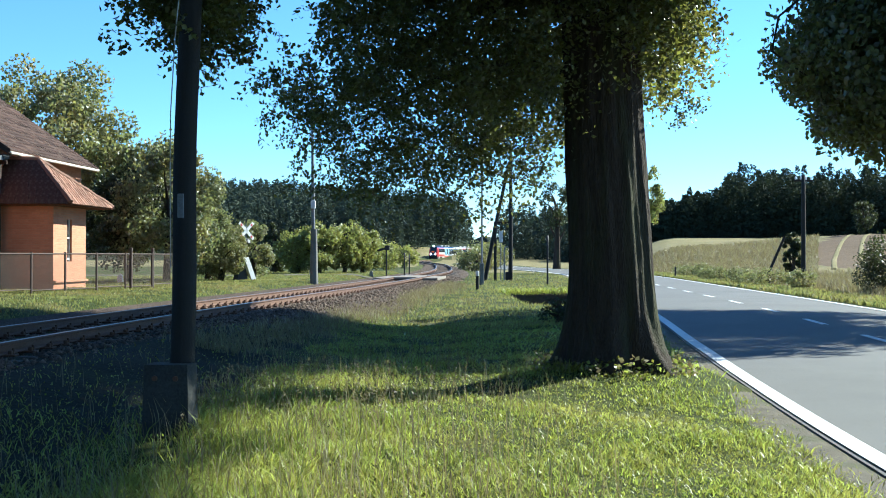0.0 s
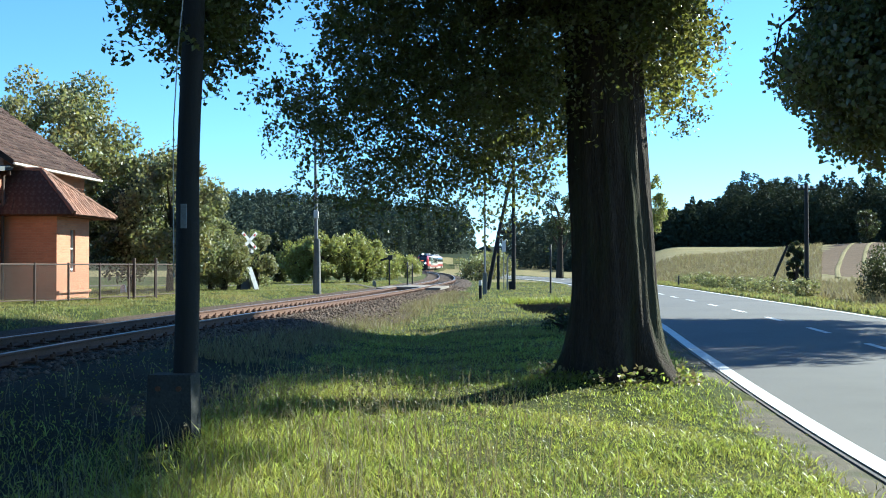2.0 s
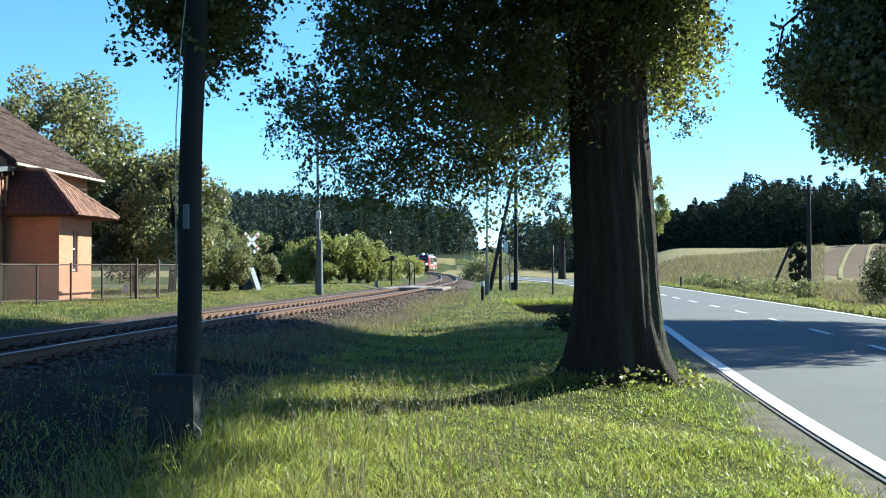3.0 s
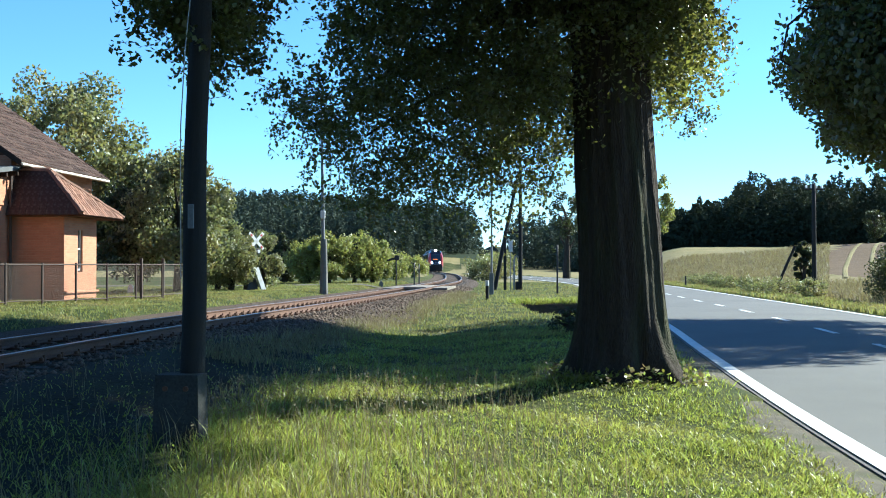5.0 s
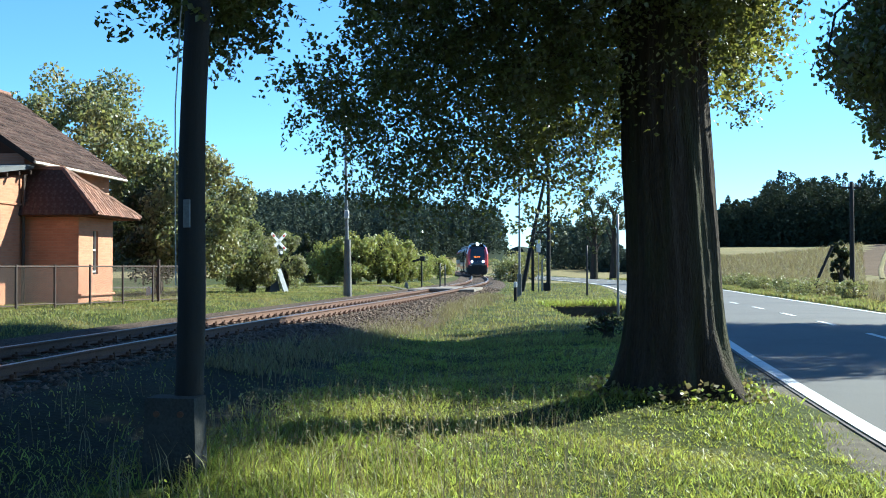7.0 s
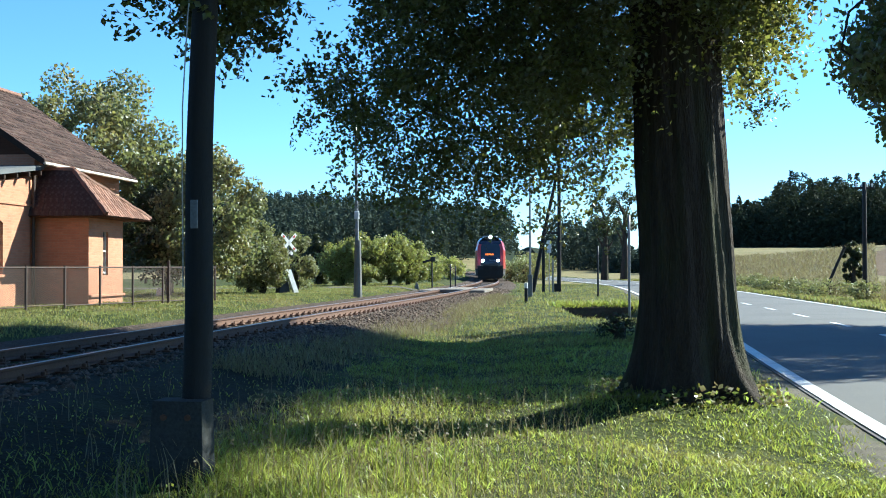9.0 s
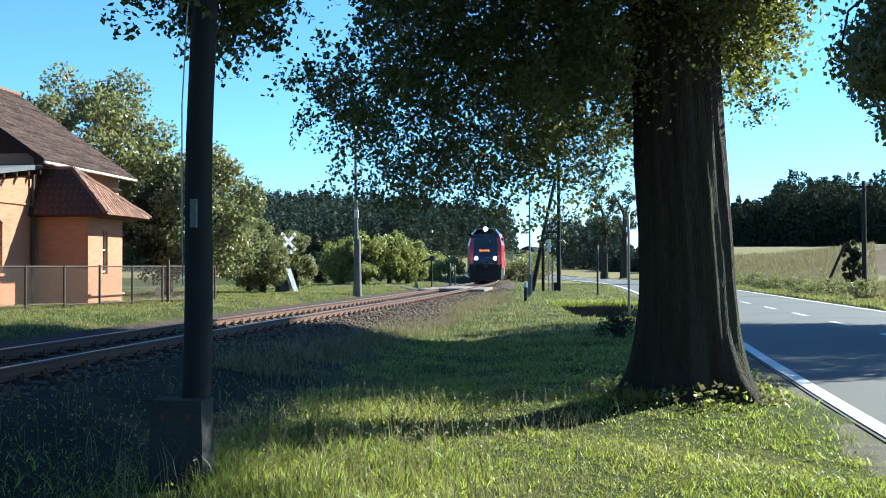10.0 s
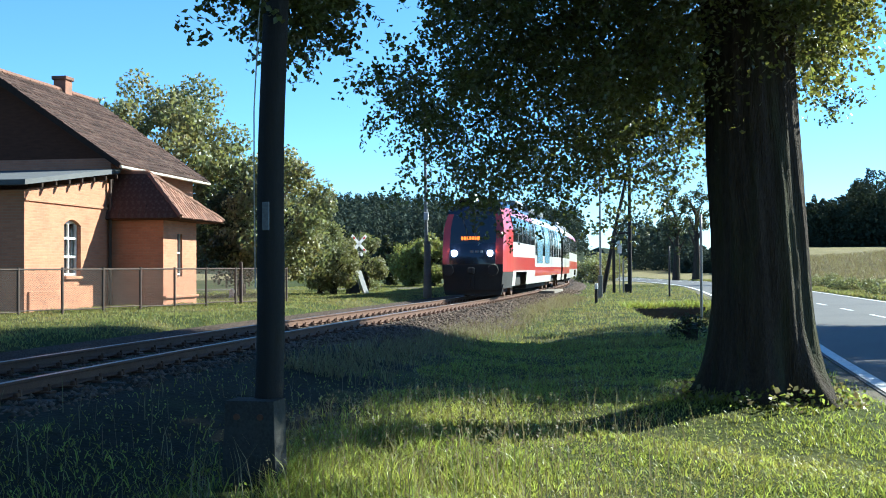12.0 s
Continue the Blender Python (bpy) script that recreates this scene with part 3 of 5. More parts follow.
def round_tree(name, base, height, radius, leaves, leafsize, material, seed, label, category="tree", trunk_r=0.14, low=0.25, squash=1.0):
    """A tree or tall bush with a crown of many clumps."""
    rng = np.random.default_rng(seed)
    tree = thing(name, label, category, pose(*base))
    sh = Shape()
    top = height * 0.7
    bark_tube(sh, [(0, 0, -0.3), (0.05, 0, height * 0.2), (0.1, 0.05, height * 0.45), (0.0, 0.1, top)], [trunk_r * 1.3, trunk_r, trunk_r * 0.7, trunk_r * 0.25], 10, seed)
    for k in range(7):
        a, h = k * 2.4 + seed, height * (0.25 + 0.07 * k)
        e = (math.cos(a) * radius * 0.6, math.sin(a) * radius * 0.6, h + height * 0.2)
        sh.tube([(0.05, 0.03, h), (e[0] * 0.5, e[1] * 0.5, h + height * 0.12), e], [trunk_r * 0.5, trunk_r * 0.3, trunk_r * 0.1], 6)
    part("trunk", sh, BARK, tree)
    nc = 46
    u = unit(rng.normal(size=(nc, 3)))
    rad = rng.uniform(0.45, 0.95, nc) ** 0.7
    cz = height * (1 + low) / 2
    cen = u * rad[:, None] * np.array([radius, radius, height * (1 - low) / 2 * squash]) + np.array([0, 0, cz])
    cr = rng.uniform(0.16, 0.34, nc) * radius
    per = leaves // nc
    pts, nor = [], []
    for c, r in zip(cen, cr):
        q = unit(rng.normal(size=(per, 3)))
        pts.append(c + q * (r * rng.uniform(0.3, 1.15, per) ** 0.6)[:, None])
        nor.append(q)
    pos, f = leaf_cloud(np.concatenate(pts), np.concatenate(nor), leafsize * rng.uniform(0.7, 1.3, per * nc), rng)
    tagged(soup("crown", pos, f, material, tree), kind="stuff")
    return tree


def forest(name, pts, height, radius, tris, size, label, seed, conifer=0.8, material=None):
    """Far woodland in one mesh: every tree a ragged spire or dome of clumps, with a trunk."""
    rng = np.random.default_rng(seed)
    n = len(pts)
    h = height * rng.uniform(0.72, 1.25, n)
    con = rng.random(n) < conifer
    t = rng.random((n, tris)) ** 0.85
    prof = np.where(con[:, None], (1 - t) ** 0.8 * 1.0 + 0.05, np.sqrt(np.clip(1 - (2 * t - 0.9) ** 2, 0.02, 1)) * 1.15)
    a = rng.uniform(0, 6.28, (n, tris))
    r = radius * prof * rng.uniform(0.55, 1.1, (n, tris))
    c = np.stack([pts[:, 0, None] + r * np.cos(a), pts[:, 1, None] + r * np.sin(a), pts[:, 2, None] + (0.02 + 0.98 * t) * h[:, None]], -1).reshape(-1, 3)
    m = len(c)
    d1, d2 = unit(rng.normal(size=(m, 3)) * np.array([1, 1, 0.6])), unit(rng.normal(size=(m, 3)) * np.array([1, 1, 1.2]))
    s = size * rng.uniform(0.6, 1.4, m)[:, None]
    pos = np.stack([c - d1 * s, c + d1 * s * 0.8 + d2 * s * 0.4, c + d2 * s * 1.2 - np.array([0, 0, 0.3]) * s], 1).reshape(-1, 3)
    ob = soup(name, pos, np.arange(3 * m).reshape(-1, 3), material or NEEDLE)
    return tagged(ob, label, "forest", kind="stuff")


def make_forests():
    rng = np.random.default_rng(11)
    a = rng.uniform(-0.62, 0.14, 5200)
    y = rng.uniform(330, 540, 5200)
    a = np.where(a > 0.115, a - 0.2, a)
    x = a * y
    keep = np.abs(x - offset(TRACK, y)) > 14
    x, y = x[keep], y[keep]
    forest("hill_forest", np.stack([x, y, ground_z(x, y) - 0.3], 1), 13.5, 2.0, 110, 0.62, "dark coniferous forest covering a distant hill", 3)
    a = rng.uniform(0.155, 0.62, 900)
    y = 240 + rng.uniform(0, 1, 900) ** 1.4 * 70
    x = a * y
    for lo, hi, h in ((0.155, 0.21, 7.0), (0.21, 0.245, 9.0), (0.245, 0.62, 13.0)):
        k = (a >= lo) & (a < hi)
        forest("roadside_forest", np.stack([x[k], y[k], ground_z(x[k], y[k]) - 0.3], 1), h, 2.6, 460, 0.38, "dark mixed forest edge behind the meadow", int(lo * 100), conifer=0.35, material=NEEDLE_D)


def make_bend_wood():
    rng = np.random.default_rng(12)
    a, y = rng.uniform(0.10, 0.175, 130), rng.uniform(300, 345, 130)
    x = a * y
    forest("roadside_wood", np.stack([x, y, ground_z(x, y) - 0.3], 1), 6.5, 2.2, 260, 0.5, "low distant wood behind the bend of the road", 77, conifer=0.4)


def make_big_tree():
    """The old lime beside the road, with its low hanging boughs."""
    rng = np.random.default_rng(21)
    base = Vector((2.3, 14.4, 0.1))
    tree = thing("lime_tree", "old lime tree with a thick furrowed trunk and low dark boughs", "tree", pose(*base))
    sh = Shape()

    def wob(a, z):
        fl = math.exp(-max(z, 0) / 0.45)
        f = 0.030 * math.sin(11 * a + 1.6 * math.sin(0.9 * z)) + 0.026 * math.sin(23 * a + 1.1 * math.sin(1.7 * z + 2)) + 0.03 * noise.noise((2.2 * math.cos(a), 2.2 * math.sin(a), 0.9 * z))
        f += 0.018 * noise.noise((9 * math.cos(a), 9 * math.sin(a), 3.1 * z))
        return 1 + f + fl * (0.16 * math.sin(5 * a + 0.8) + 0.1 * math.sin(8 * a))
    zs = [-0.4 + 0.09 * i for i in range(110)]
    rad = [0.515 + 0.32 * math.exp(-max(z, -0.1) / 0.5) - 0.012 * max(z - 2.5, 0) + 0.10 * math.exp(-((z - 5.6) / 0.9) ** 2) for z in zs]
    sh.tube([(-0.09 * min(max(z, 0), 4) / 2.2, 0.02 * z, z) for z in zs], rad, 96, wob=wob)
    part("trunk", sh, BARK, tree, smooth=True)
    limbs = [((-0.15, 0.1, 4.3), (-1.6, -0.6, 5.6), (-3.4, -1.6, 5.7), (-5.2, -2.4, 5.1)),
             ((-0.2, 0.1, 3.6), (-1.0, -0.3, 4.35), (-2.1, -0.5, 4.2), (-3.6, -0.3, 3.2)),
             ((-0.2, -0.2, 4.6), (-1.1, -1.2, 5.1), (-2.2, -1.9, 4.6), (-3.0, -2.2, 3.6)),
             ((0.2, -0.1, 4.0), (0.5, -0.4, 4.6), (0.7, -0.6, 4.9), (0.9, -0.7, 5.0)),
             ((0.0, 0.3, 5.2), (-0.6, 1.8, 6.4), (-1.6, 3.0, 6.8), (-2.6, 4.0, 5.8)),
             ((0.1, 0.2, 6.0), (0.9, 1.0, 7.8), (2.0, 1.6, 9.4), (2.8, 2.0, 11.0)),
             ((0.0, 0.0, 7.0), (-1.2, 0.3, 9.5), (-2.8, 0.8, 11.5), (-3.6, 1.2, 13.0)),
             ((0.0, 0.0, 8.5), (0.3, 0.2, 12.0), (0.2, 0.1, 15.0), (0.4, 0.0, 17.5))]
    for k, l in enumerate(limbs):
        s = Shape()
        p = [np.array(q) for q in l]
        pts = []
        for u in np.linspace(0, 1, 12):
            pts.append(tuple(np.array([0, 3.0 * u if k < 4 else 0.0, 0.35 * u if k < 4 else 0.0]) + (1 - u) ** 3 * p[0] + 3 * u * (1 - u) ** 2 * p[1] + 3 * u * u * (1 - u) * p[2] + u ** 3 * p[3]))
        r0 = 0.11 if k < 4 else (0.19 if k < 6 else 0.3)
        s.tube(pts, [r0 * (1 - 0.85 * u) for u in np.linspace(0, 1, 12)], 9, wob=lambda a, z: 1 + 0.08 * math.sin(5 * a + 3 * z))
        for j in range(0 if k in (3, 5) else 6):
            u = pts[3 + j]
            d = rng.normal(size=3) * np.array([0.7, 0.7, 0.35]) + np.array([-0.2, 0, -0.15])
            s.tube([u, tuple(np.array(u) + 0.5 * d), tuple(np.array(u) + d + np.array([0, 0, -0.25]))], [0.035, 0.02, 0.006], 5)
        part("limb", s, BARK, tree)
    # low boughs: underside height over the plan x, for the hanging sprays
    ux = [-2.3, -1.9, -1.68, -1.5, -1.1, -0.2, 0.5, 0.85, 1.1, 1.5, 2.2, 2.9, 3.2, 3.4]
    uz = [4.0, 3.55, 2.6, 2.4, 2.35, 2.3, 2.35, 2.45, 2.65, 2.9, 3.7, 3.5, 3.9, 4.9]
    upx, upz = [-1.4, -1.2, 3.4], [5.2, 6.6, 6.6]
    n = 3300
    X = np.where(rng.random(n) < 0.85, rng.uniform(-1.4, 3.25, n), rng.uniform(1.6, 3.3, n))
    lo, hi = np.interp(X, ux, uz), np.interp(X, upx, upz)
    Z = lo + 0.28 + (np.maximum(hi - lo, 0.2)) * rng.random(n) ** 1.15
    tips = ((-1.95, 3.8, 40, 0.2), (-1.65, 3.35, 50, 0.18), (-1.72, 2.95, 40, 0.14), (-0.4, 2.55, 40, 0.5), (3.0, 3.7, 60, 0.2))
    for tx, tz, c, s in tips:
        X = np.concatenate([X, rng.normal(tx, s, c)])
        Z = np.concatenate([Z, rng.normal(tz, 0.16, c)])
    n = len(X)
    lo = np.interp(X, ux, uz)
    Y = np.where((Z > 3.7) & (rng.random(n) < 0.5), rng.uniform(13.0, 14.7, n), rng.uniform(14.7, 19.7, n))
    sc = Y / 14.4
    st = np.stack([X * sc, Y, 1.65 + (Z - 1.65) * sc], 1)
    # gaps of sky towards the lower rim
    g = np.array([noise.noise((p[0] * 1.1, p[2] * 1.1, 4.2)) + 0.5 * noise.noise((p[0] * 2.6, p[2] * 2.6, 9.0)) for p in st])
    rim = np.clip((Z - lo - 0.2) / 1.5, 0, 1)
    st = st[g > (0.16 - 1.0 * rim)]
    d = unit(np.stack([rng.normal(-0.12, 0.6, len(st)), rng.normal(0, 0.5, len(st)), rng.normal(-0.05, 0.35, len(st))], 1))
    P = sprays(st, d, 0.58, 42, rng, droop=0.5, spread=0.1)
    # loose sprays under the rim
    hang = []
    for hx, hz, c, sx in ((-1.45, 2.65, 16, 0.15), (-1.0, 2.5, 18, 0.25), (-0.5, 2.36, 14, 0.25), (0.05, 2.34, 12, 0.3), (0.5, 2.45, 12, 0.25), (0.9, 2.6, 20, 0.2), (1.25, 2.8, 24, 0.15)):
        yy = rng.uniform(15.0, 18.8, c)
        hang.append(np.stack([rng.normal(hx, sx, c) * yy / 14.4, yy, 1.65 + (rng.normal(hz, 0.1, c) - 1.65) * yy / 14.4], 1))
    hang = np.concatenate(hang)
    P = np.concatenate([P, sprays(hang, unit(np.stack([rng.normal(-0.1, 0.7, len(hang)), rng.normal(0, 0.4, len(hang)), rng.normal(-0.1, 0.3, len(hang))], 1)), 0.42, 22, rng, droop=0.5, spread=0.07)])
    core = 650
    cx = rng.uniform(-1.1, 3.0, core)
    cz = np.interp(cx, ux, uz) + 1.4 + 2.4 * rng.random(core)
    cy = rng.uniform(15.4, 19.8, core)
    cs = np.stack([cx * cy / 14.4, cy, 1.65 + (cz - 1.65) * cy / 14.4], 1)
    P = np.concatenate([P, sprays(cs, unit(rng.normal(size=(core, 3))), 0.4, 26, rng, droop=0.3, spread=0.12)])
    # the bough that hangs beside the pole
    n2 = 330
    a = rng.normal(size=(n2, 3)) * np.array([0.27, 0.5, 0.28]) + np.array([-2.45, 11.0, 4.22])
    a = np.concatenate([a, rng.normal(size=(160, 3)) * np.array([0.27, 0.5, 0.3]) + np.array([-2.45, 11.2, 4.8])])
    a = a[a[:, 2] > 3.75]
    P = np.concatenate([P, sprays(a, unit(rng.normal(size=(len(a), 3)) + np.array([0, 0, -0.3])), 0.4, 26, rng, droop=0.5, spread=0.08)])
    # the trunk stays in sight between the boughs
    front = (P[:, 1] < 14.6) & (np.abs(P[:, 0] - 2.12) < 0.62) & (P[:, 2] > 3.2)
    P = P[~front | (rng.random(len(P)) < np.clip((P[:, 2] - 3.7) * 0.45, 0.1, 0.6))]
    rel = P - np.array(base)
    up = np.tile([0.0, 0.0, 1.0], (len(rel), 1))
    pos, f = leaf_cloud(rel, up, 0.062 * rng.uniform(0.7, 1.3, len(rel)), rng)
    tagged(soup("foliage", pos, f, LEAF, tree), "dark green leaves, yellow-green where the sun shines through", kind="stuff")
    # leaves behind and beside the trunk, sunlight put into their own leaf colour
    k = 150
    st = np.stack([rng.uniform(0.5, 1.75, k), rng.uniform(16.5, 18.5, k), rng.uniform(3.35, 5.0, k)], 1)
    st = np.concatenate([st, np.stack([rng.uniform(2.6, 3.35, 90), rng.uniform(14.2, 16.0, 90), rng.uniform(3.9, 5.6, 90)], 1)])
    st = np.concatenate([st, np.stack([rng.uniform(2.35, 3.3, 130), rng.uniform(13.0, 14.6, 130), rng.uniform(4.1, 5.6, 130)], 1)])
    k = len(st)
    Q = sprays(st, unit(rng.normal(size=(k, 3)) + np.array([0, 0, -0.3])), 0.5, 24, rng, droop=0.5, spread=0.12) - np.array(base)
    pos, f = leaf_cloud(Q, np.tile([0.0, 0.0, 1.0], (len(Q), 1)), 0.068 * rng.uniform(0.7, 1.3, len(Q)), rng)
    tagged(soup("sunlit_foliage", pos, f, LEAF_S, tree), "yellow-green sunlit leaves", kind="stuff")
    # upper crown, out of view and shaped for the shade it casts
    nc = 760
    u = unit(rng.normal(size=(nc, 3)))
    c = u * (rng.random(nc) ** 0.4)[:, None] * np.array([4.6, 8.0, 7.0]) + np.array([-1.5, 2.2, 10.6])
    # extra unseen lobes, added to shade the pole and left verge and block skylight
    c = np.concatenate([c, unit(rng.normal(size=(60, 3))) * (rng.random(60) ** 0.4)[:, None] * np.array([2.4, 2.7, 1.3]) + np.array([0.5, -4.5, 7.2])])
    for cx, cy, cz, rx, ry, rz, k in ((-3.8, -4.4, 8.6, 5.5, 5.0, 2.0, 170), (4.3, -1.8, 8.4, 2.3, 3.2, 1.2, 85)):
        c = np.concatenate([c, unit(rng.normal(size=(k, 3))) * (rng.random(k) ** 0.4)[:, None] * np.array([rx, ry, rz]) + np.array([cx, cy, cz])])
    c = c[c[:, 2] > 2.75 + 0.25 * (c[:, 1] + 14.4)]
    # clumps whose shadow would land on the sunny verge before the trunk are dropped
    fall = np.array(base) + c - np.array(_s) * ((c[:, 2] + base.z) / _s.z)[:, None]
    c = c[~((fall[:, 0] > -3.0) & (fall[:, 0] < 6) & (fall[:, 1] > 1) & (fall[:, 1] < 17.5))]
    q = unit(rng.normal(size=(len(c), 200, 3)).reshape(-1, 3))
    pts = np.repeat(c, 200, 0) + q * rng.uniform(0.3, 1.2, (len(q), 1))
    pos, f = leaf_cloud(pts, q, 0.25 * rng.uniform(0.7, 1.3, len(q)), rng)
    tagged(soup("unseen_upper_crown", pos, f, LEAF, tree), kind="stuff")
    return tree


def roadside_tree(base, trunk_top, lobes, clumps, per, leaf, seed, label, r0=0.42, spray=False, material=None):
    rng = np.random.default_rng(seed)
    tree = thing("roadside_tree", label, "tree", pose(*base))
    sh = Shape()
    tx, ty, tz = trunk_top
    bark_tube(sh, [(0, 0, -0.4), (0, 0, 0.3), (tx * 0.3, ty * 0.3, tz * 0.35), (tx * 0.6, ty * 0.6, tz * 0.7), (tx, ty, tz)], [r0 * 1.4, r0, r0 * 0.85, r0 * 0.6, r0 * 0.2], 24, seed, 0.05)
    part("trunk", sh, BARK, tree, smooth=True)
    nc = clumps
    u = unit(rng.normal(size=(nc, 3)))
    lob = np.array(lobes)[rng.integers(0, len(lobes), nc)]
    c = u * (rng.random(nc) ** 0.4)[:, None] * lob[:, 3:] + lob[:, :3]
    for k in range(10):
        e = c[k * (nc // 10)]
        s0 = np.array([tx, ty, tz]) * rng.uniform(0.45, 0.95)
        s = Shape().tube([tuple(s0), tuple(0.5 * (s0 + e) + np.array([0, 0, 0.5])), tuple(e)], [r0 * 0.35, r0 * 0.22, 0.03], 8)
        part("limb", s, BARK, tree)
    part("twig", Shape().tube([(-5.2, -0.4, 6.6), (-6.4, -0.5, 7.4), (-6.2, -0.5, 8.4), (-5.6, -0.5, 8.9), (-4.6, -0.4, 8.9), (-3.6, -0.2, 8.4)], [0.02, 0.03, 0.035, 0.04, 0.05, 0.06], 6), BARK, tree)
    q = unit(rng.normal(size=(nc * per, 3)))
    pts = np.repeat(c, per, 0) + q * (np.repeat(rng.uniform(0.6, 1.25, nc), per) * rng.random(nc * per) ** 0.45)[:, None]
    pos, f = leaf_cloud(pts, q, leaf * rng.uniform(0.7, 1.3, len(q)), rng)
    tagged(soup("crown", pos, f, material or LEAF, tree), kind="stuff")
    return tree


def make_grass():
    rng = np.random.default_rng(5)

    def blades(n, x, y, h, lean, w, material, name, label):
        z = ground_z(x, y)
        a = rng.uniform(0, 6.28, n)
        b = rng.uniform(0, 6.28, n)
        sx, sy = np.cos(a) * w, np.sin(a) * w
        lx, ly = np.cos(b) * lean * h, np.sin(b) * lean * h
        p = np.stack([x, y, z - 0.02], 1)
        v = np.stack([p + np.stack([-sx, -sy, 0 * x], 1), p + np.stack([sx, sy, 0 * x], 1),
                      p + np.stack([sx * 0.7 + lx * 0.35, sy * 0.7 + ly * 0.35, h * 0.62], 1), p + np.stack([-sx * 0.7 + lx * 0.35, -sy * 0.7 + ly * 0.35, h * 0.62], 1),
                      p + np.stack([lx, ly, h], 1)], 1).reshape(-1, 3)
        o = 5 * np.arange(n)[:, None]
        f = np.concatenate([np.stack([o + i for i in t], -1).reshape(-1, 3) for t in ((0, 1, 2), (0, 2, 3), (3, 2, 4))])
        return tagged(soup(name, v, f, material), label, "grass", kind="stuff")

    def field(n, y0, y1, power):
        y = y0 + (y1 - y0) * rng.random(n) ** power
        x = rng.uniform(-0.47, 0.45, n) * (y + 1.5)
        dr, dt = x - offset(ROAD, y), x - offset(TRACK, y)
        k = (dr < -4.0 + 0.14 * rng.normal(size=n)) & (dt > np.where(y < 22, 1.9, 2.6) + 0.2 * rng.normal(size=n))
        k &= ~((np.abs(x - 4.5) < 1.8) & (np.abs(y - 49.8) < 0.6))
        k &= np.hypot(x - 2.3, y - 14.4) > 0.75
        bald = dr > -4.12 - 0.6 * np.exp(-((y - 13.5) / 1.6) ** 2)
        k &= ~bald | (rng.random(n) < 0.3)
        return x[k], y[k]
    x, y = field(360000, 4.0, 30, 1.55)
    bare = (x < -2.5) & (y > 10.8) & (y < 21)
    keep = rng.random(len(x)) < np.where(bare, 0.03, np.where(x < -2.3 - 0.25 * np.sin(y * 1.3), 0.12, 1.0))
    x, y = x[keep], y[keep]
    tuft = np.array([noise.noise((a * 0.9, b * 0.9, 2.0)) for a, b in zip(x, y)])
    clump = np.array([noise.noise((a * 4.5, b * 4.5, 7.0)) for a, b in zip(x, y)])
    tall = np.clip((0.2 - x) / 2.2, 0, 1) * np.clip((16.5 - y) / 4, 0, 1) * np.clip((x + 3.4) / 0.8, 0.25, 1)
    h = (0.03 + 0.04 * np.clip(tuft + 0.25, 0, 1) + 0.075 * np.clip(clump, 0, 1) + 0.10 * tall * (0.7 + np.clip(clump, 0, 1))) * rng.uniform(0.5, 1.6, len(x))
    blades(len(x), x, y, h, rng.uniform(0.3, 1.4, len(x)), 0.0028 + 0.00033 * y, BLADE, "verge_grass", "lush green grass on the roadside verge")
    x, y = field(120000, 26, 110, 1.4)
    h = rng.uniform(0.04, 0.14, len(x))
    blades(len(x), x, y, h, rng.uniform(0.2, 0.9, len(x)), 0.006 + 0.0002 * y, BLADE_F, "far_verge_grass", "green grass between the track and the road")
    # broad low leaves among the blades
    x, y = field(14000, 4.0, 22, 1.4)
    z = ground_z(x, y) + 0.02 + 0.07 * rng.random(len(x))
    pos, f = leaf_cloud(np.stack([x, y, z], 1), np.tile([0.0, 0.0, 1.0], (len(x), 1)), 0.024 * rng.uniform(0.5, 1.5, len(x)), rng)
    tagged(soup("clover_and_dandelion_leaves", pos, f, BLADE), "small broad weed leaves among the grass", "weeds", kind="stuff")
    # shoots round the foot of the old tree
    n = 1000
    a, r = rng.uniform(0, 6.28, n), 0.75 + 0.35 * rng.random(n) ** 1.5
    x, y = 2.3 + r * np.cos(a), 14.4 + r * np.sin(a)
    z = ground_z(x, y) + 0.22 * rng.random(n) ** 1.6 * (0.6 + 0.4 * np.sin(3 * a))
    pos, f = leaf_cloud(np.stack([x, y, z], 1), np.tile([0.0, 0.0, 1.0], (n, 1)), 0.06 * rng.uniform(0.6, 1.5, n), rng)
    tagged(soup("tree_foot_shoots", pos, f, [BLADE, STRAW], idx=np.repeat((rng.random(n) < 0.6).astype(int), 2)), "dry leaves and young shoots round the tree foot", "undergrowth", kind="stuff")
    # dry seed stalks
    x, y = field(9000, 4.5, 24, 1.3)
    k = (x < 1.0 + 0.4 * rng.normal(size=len(x))) & ((x > -2.7) | (rng.random(len(x)) < 0.2))
    x, y = x[k], y[k]
    h = rng.uniform(0.22, 0.5, len(x)) * np.where(y > 12, 0.75, 1.0)
    blades(len(x), x, y, h, rng.uniform(0.1, 0.5, len(x)), np.full(len(x), 0.0035), STRAW, "dry_grass_stalks", "pale dry seed stalks in the verge grass")
    # pale seed heads on the tall grass beside the pole
    k = (x > -2.6) & (x < 0.4) & (y > 9.5) & (y < 14.2) & (rng.random(len(x)) < 0.8)
    top = np.stack([x[k], y[k], ground_z(x[k], y[k]) + h[k] * 0.9], 1)
    top = np.repeat(top, 5, 0) + rng.normal(size=(5 * len(top), 3)) * np.array([0.008, 0.008, 0.022])
    pos, f = leaf_cloud(top, np.tile([0.0, 0.0, 1.0], (len(top), 1)), 0.03 * rng.uniform(0.6, 1.4, len(top)), rng, aspect=0.5)
    tagged(soup("grass_seed_heads", pos, f, STRAW), "pale seed heads of tall grass beside the pole", "grass", kind="stuff")
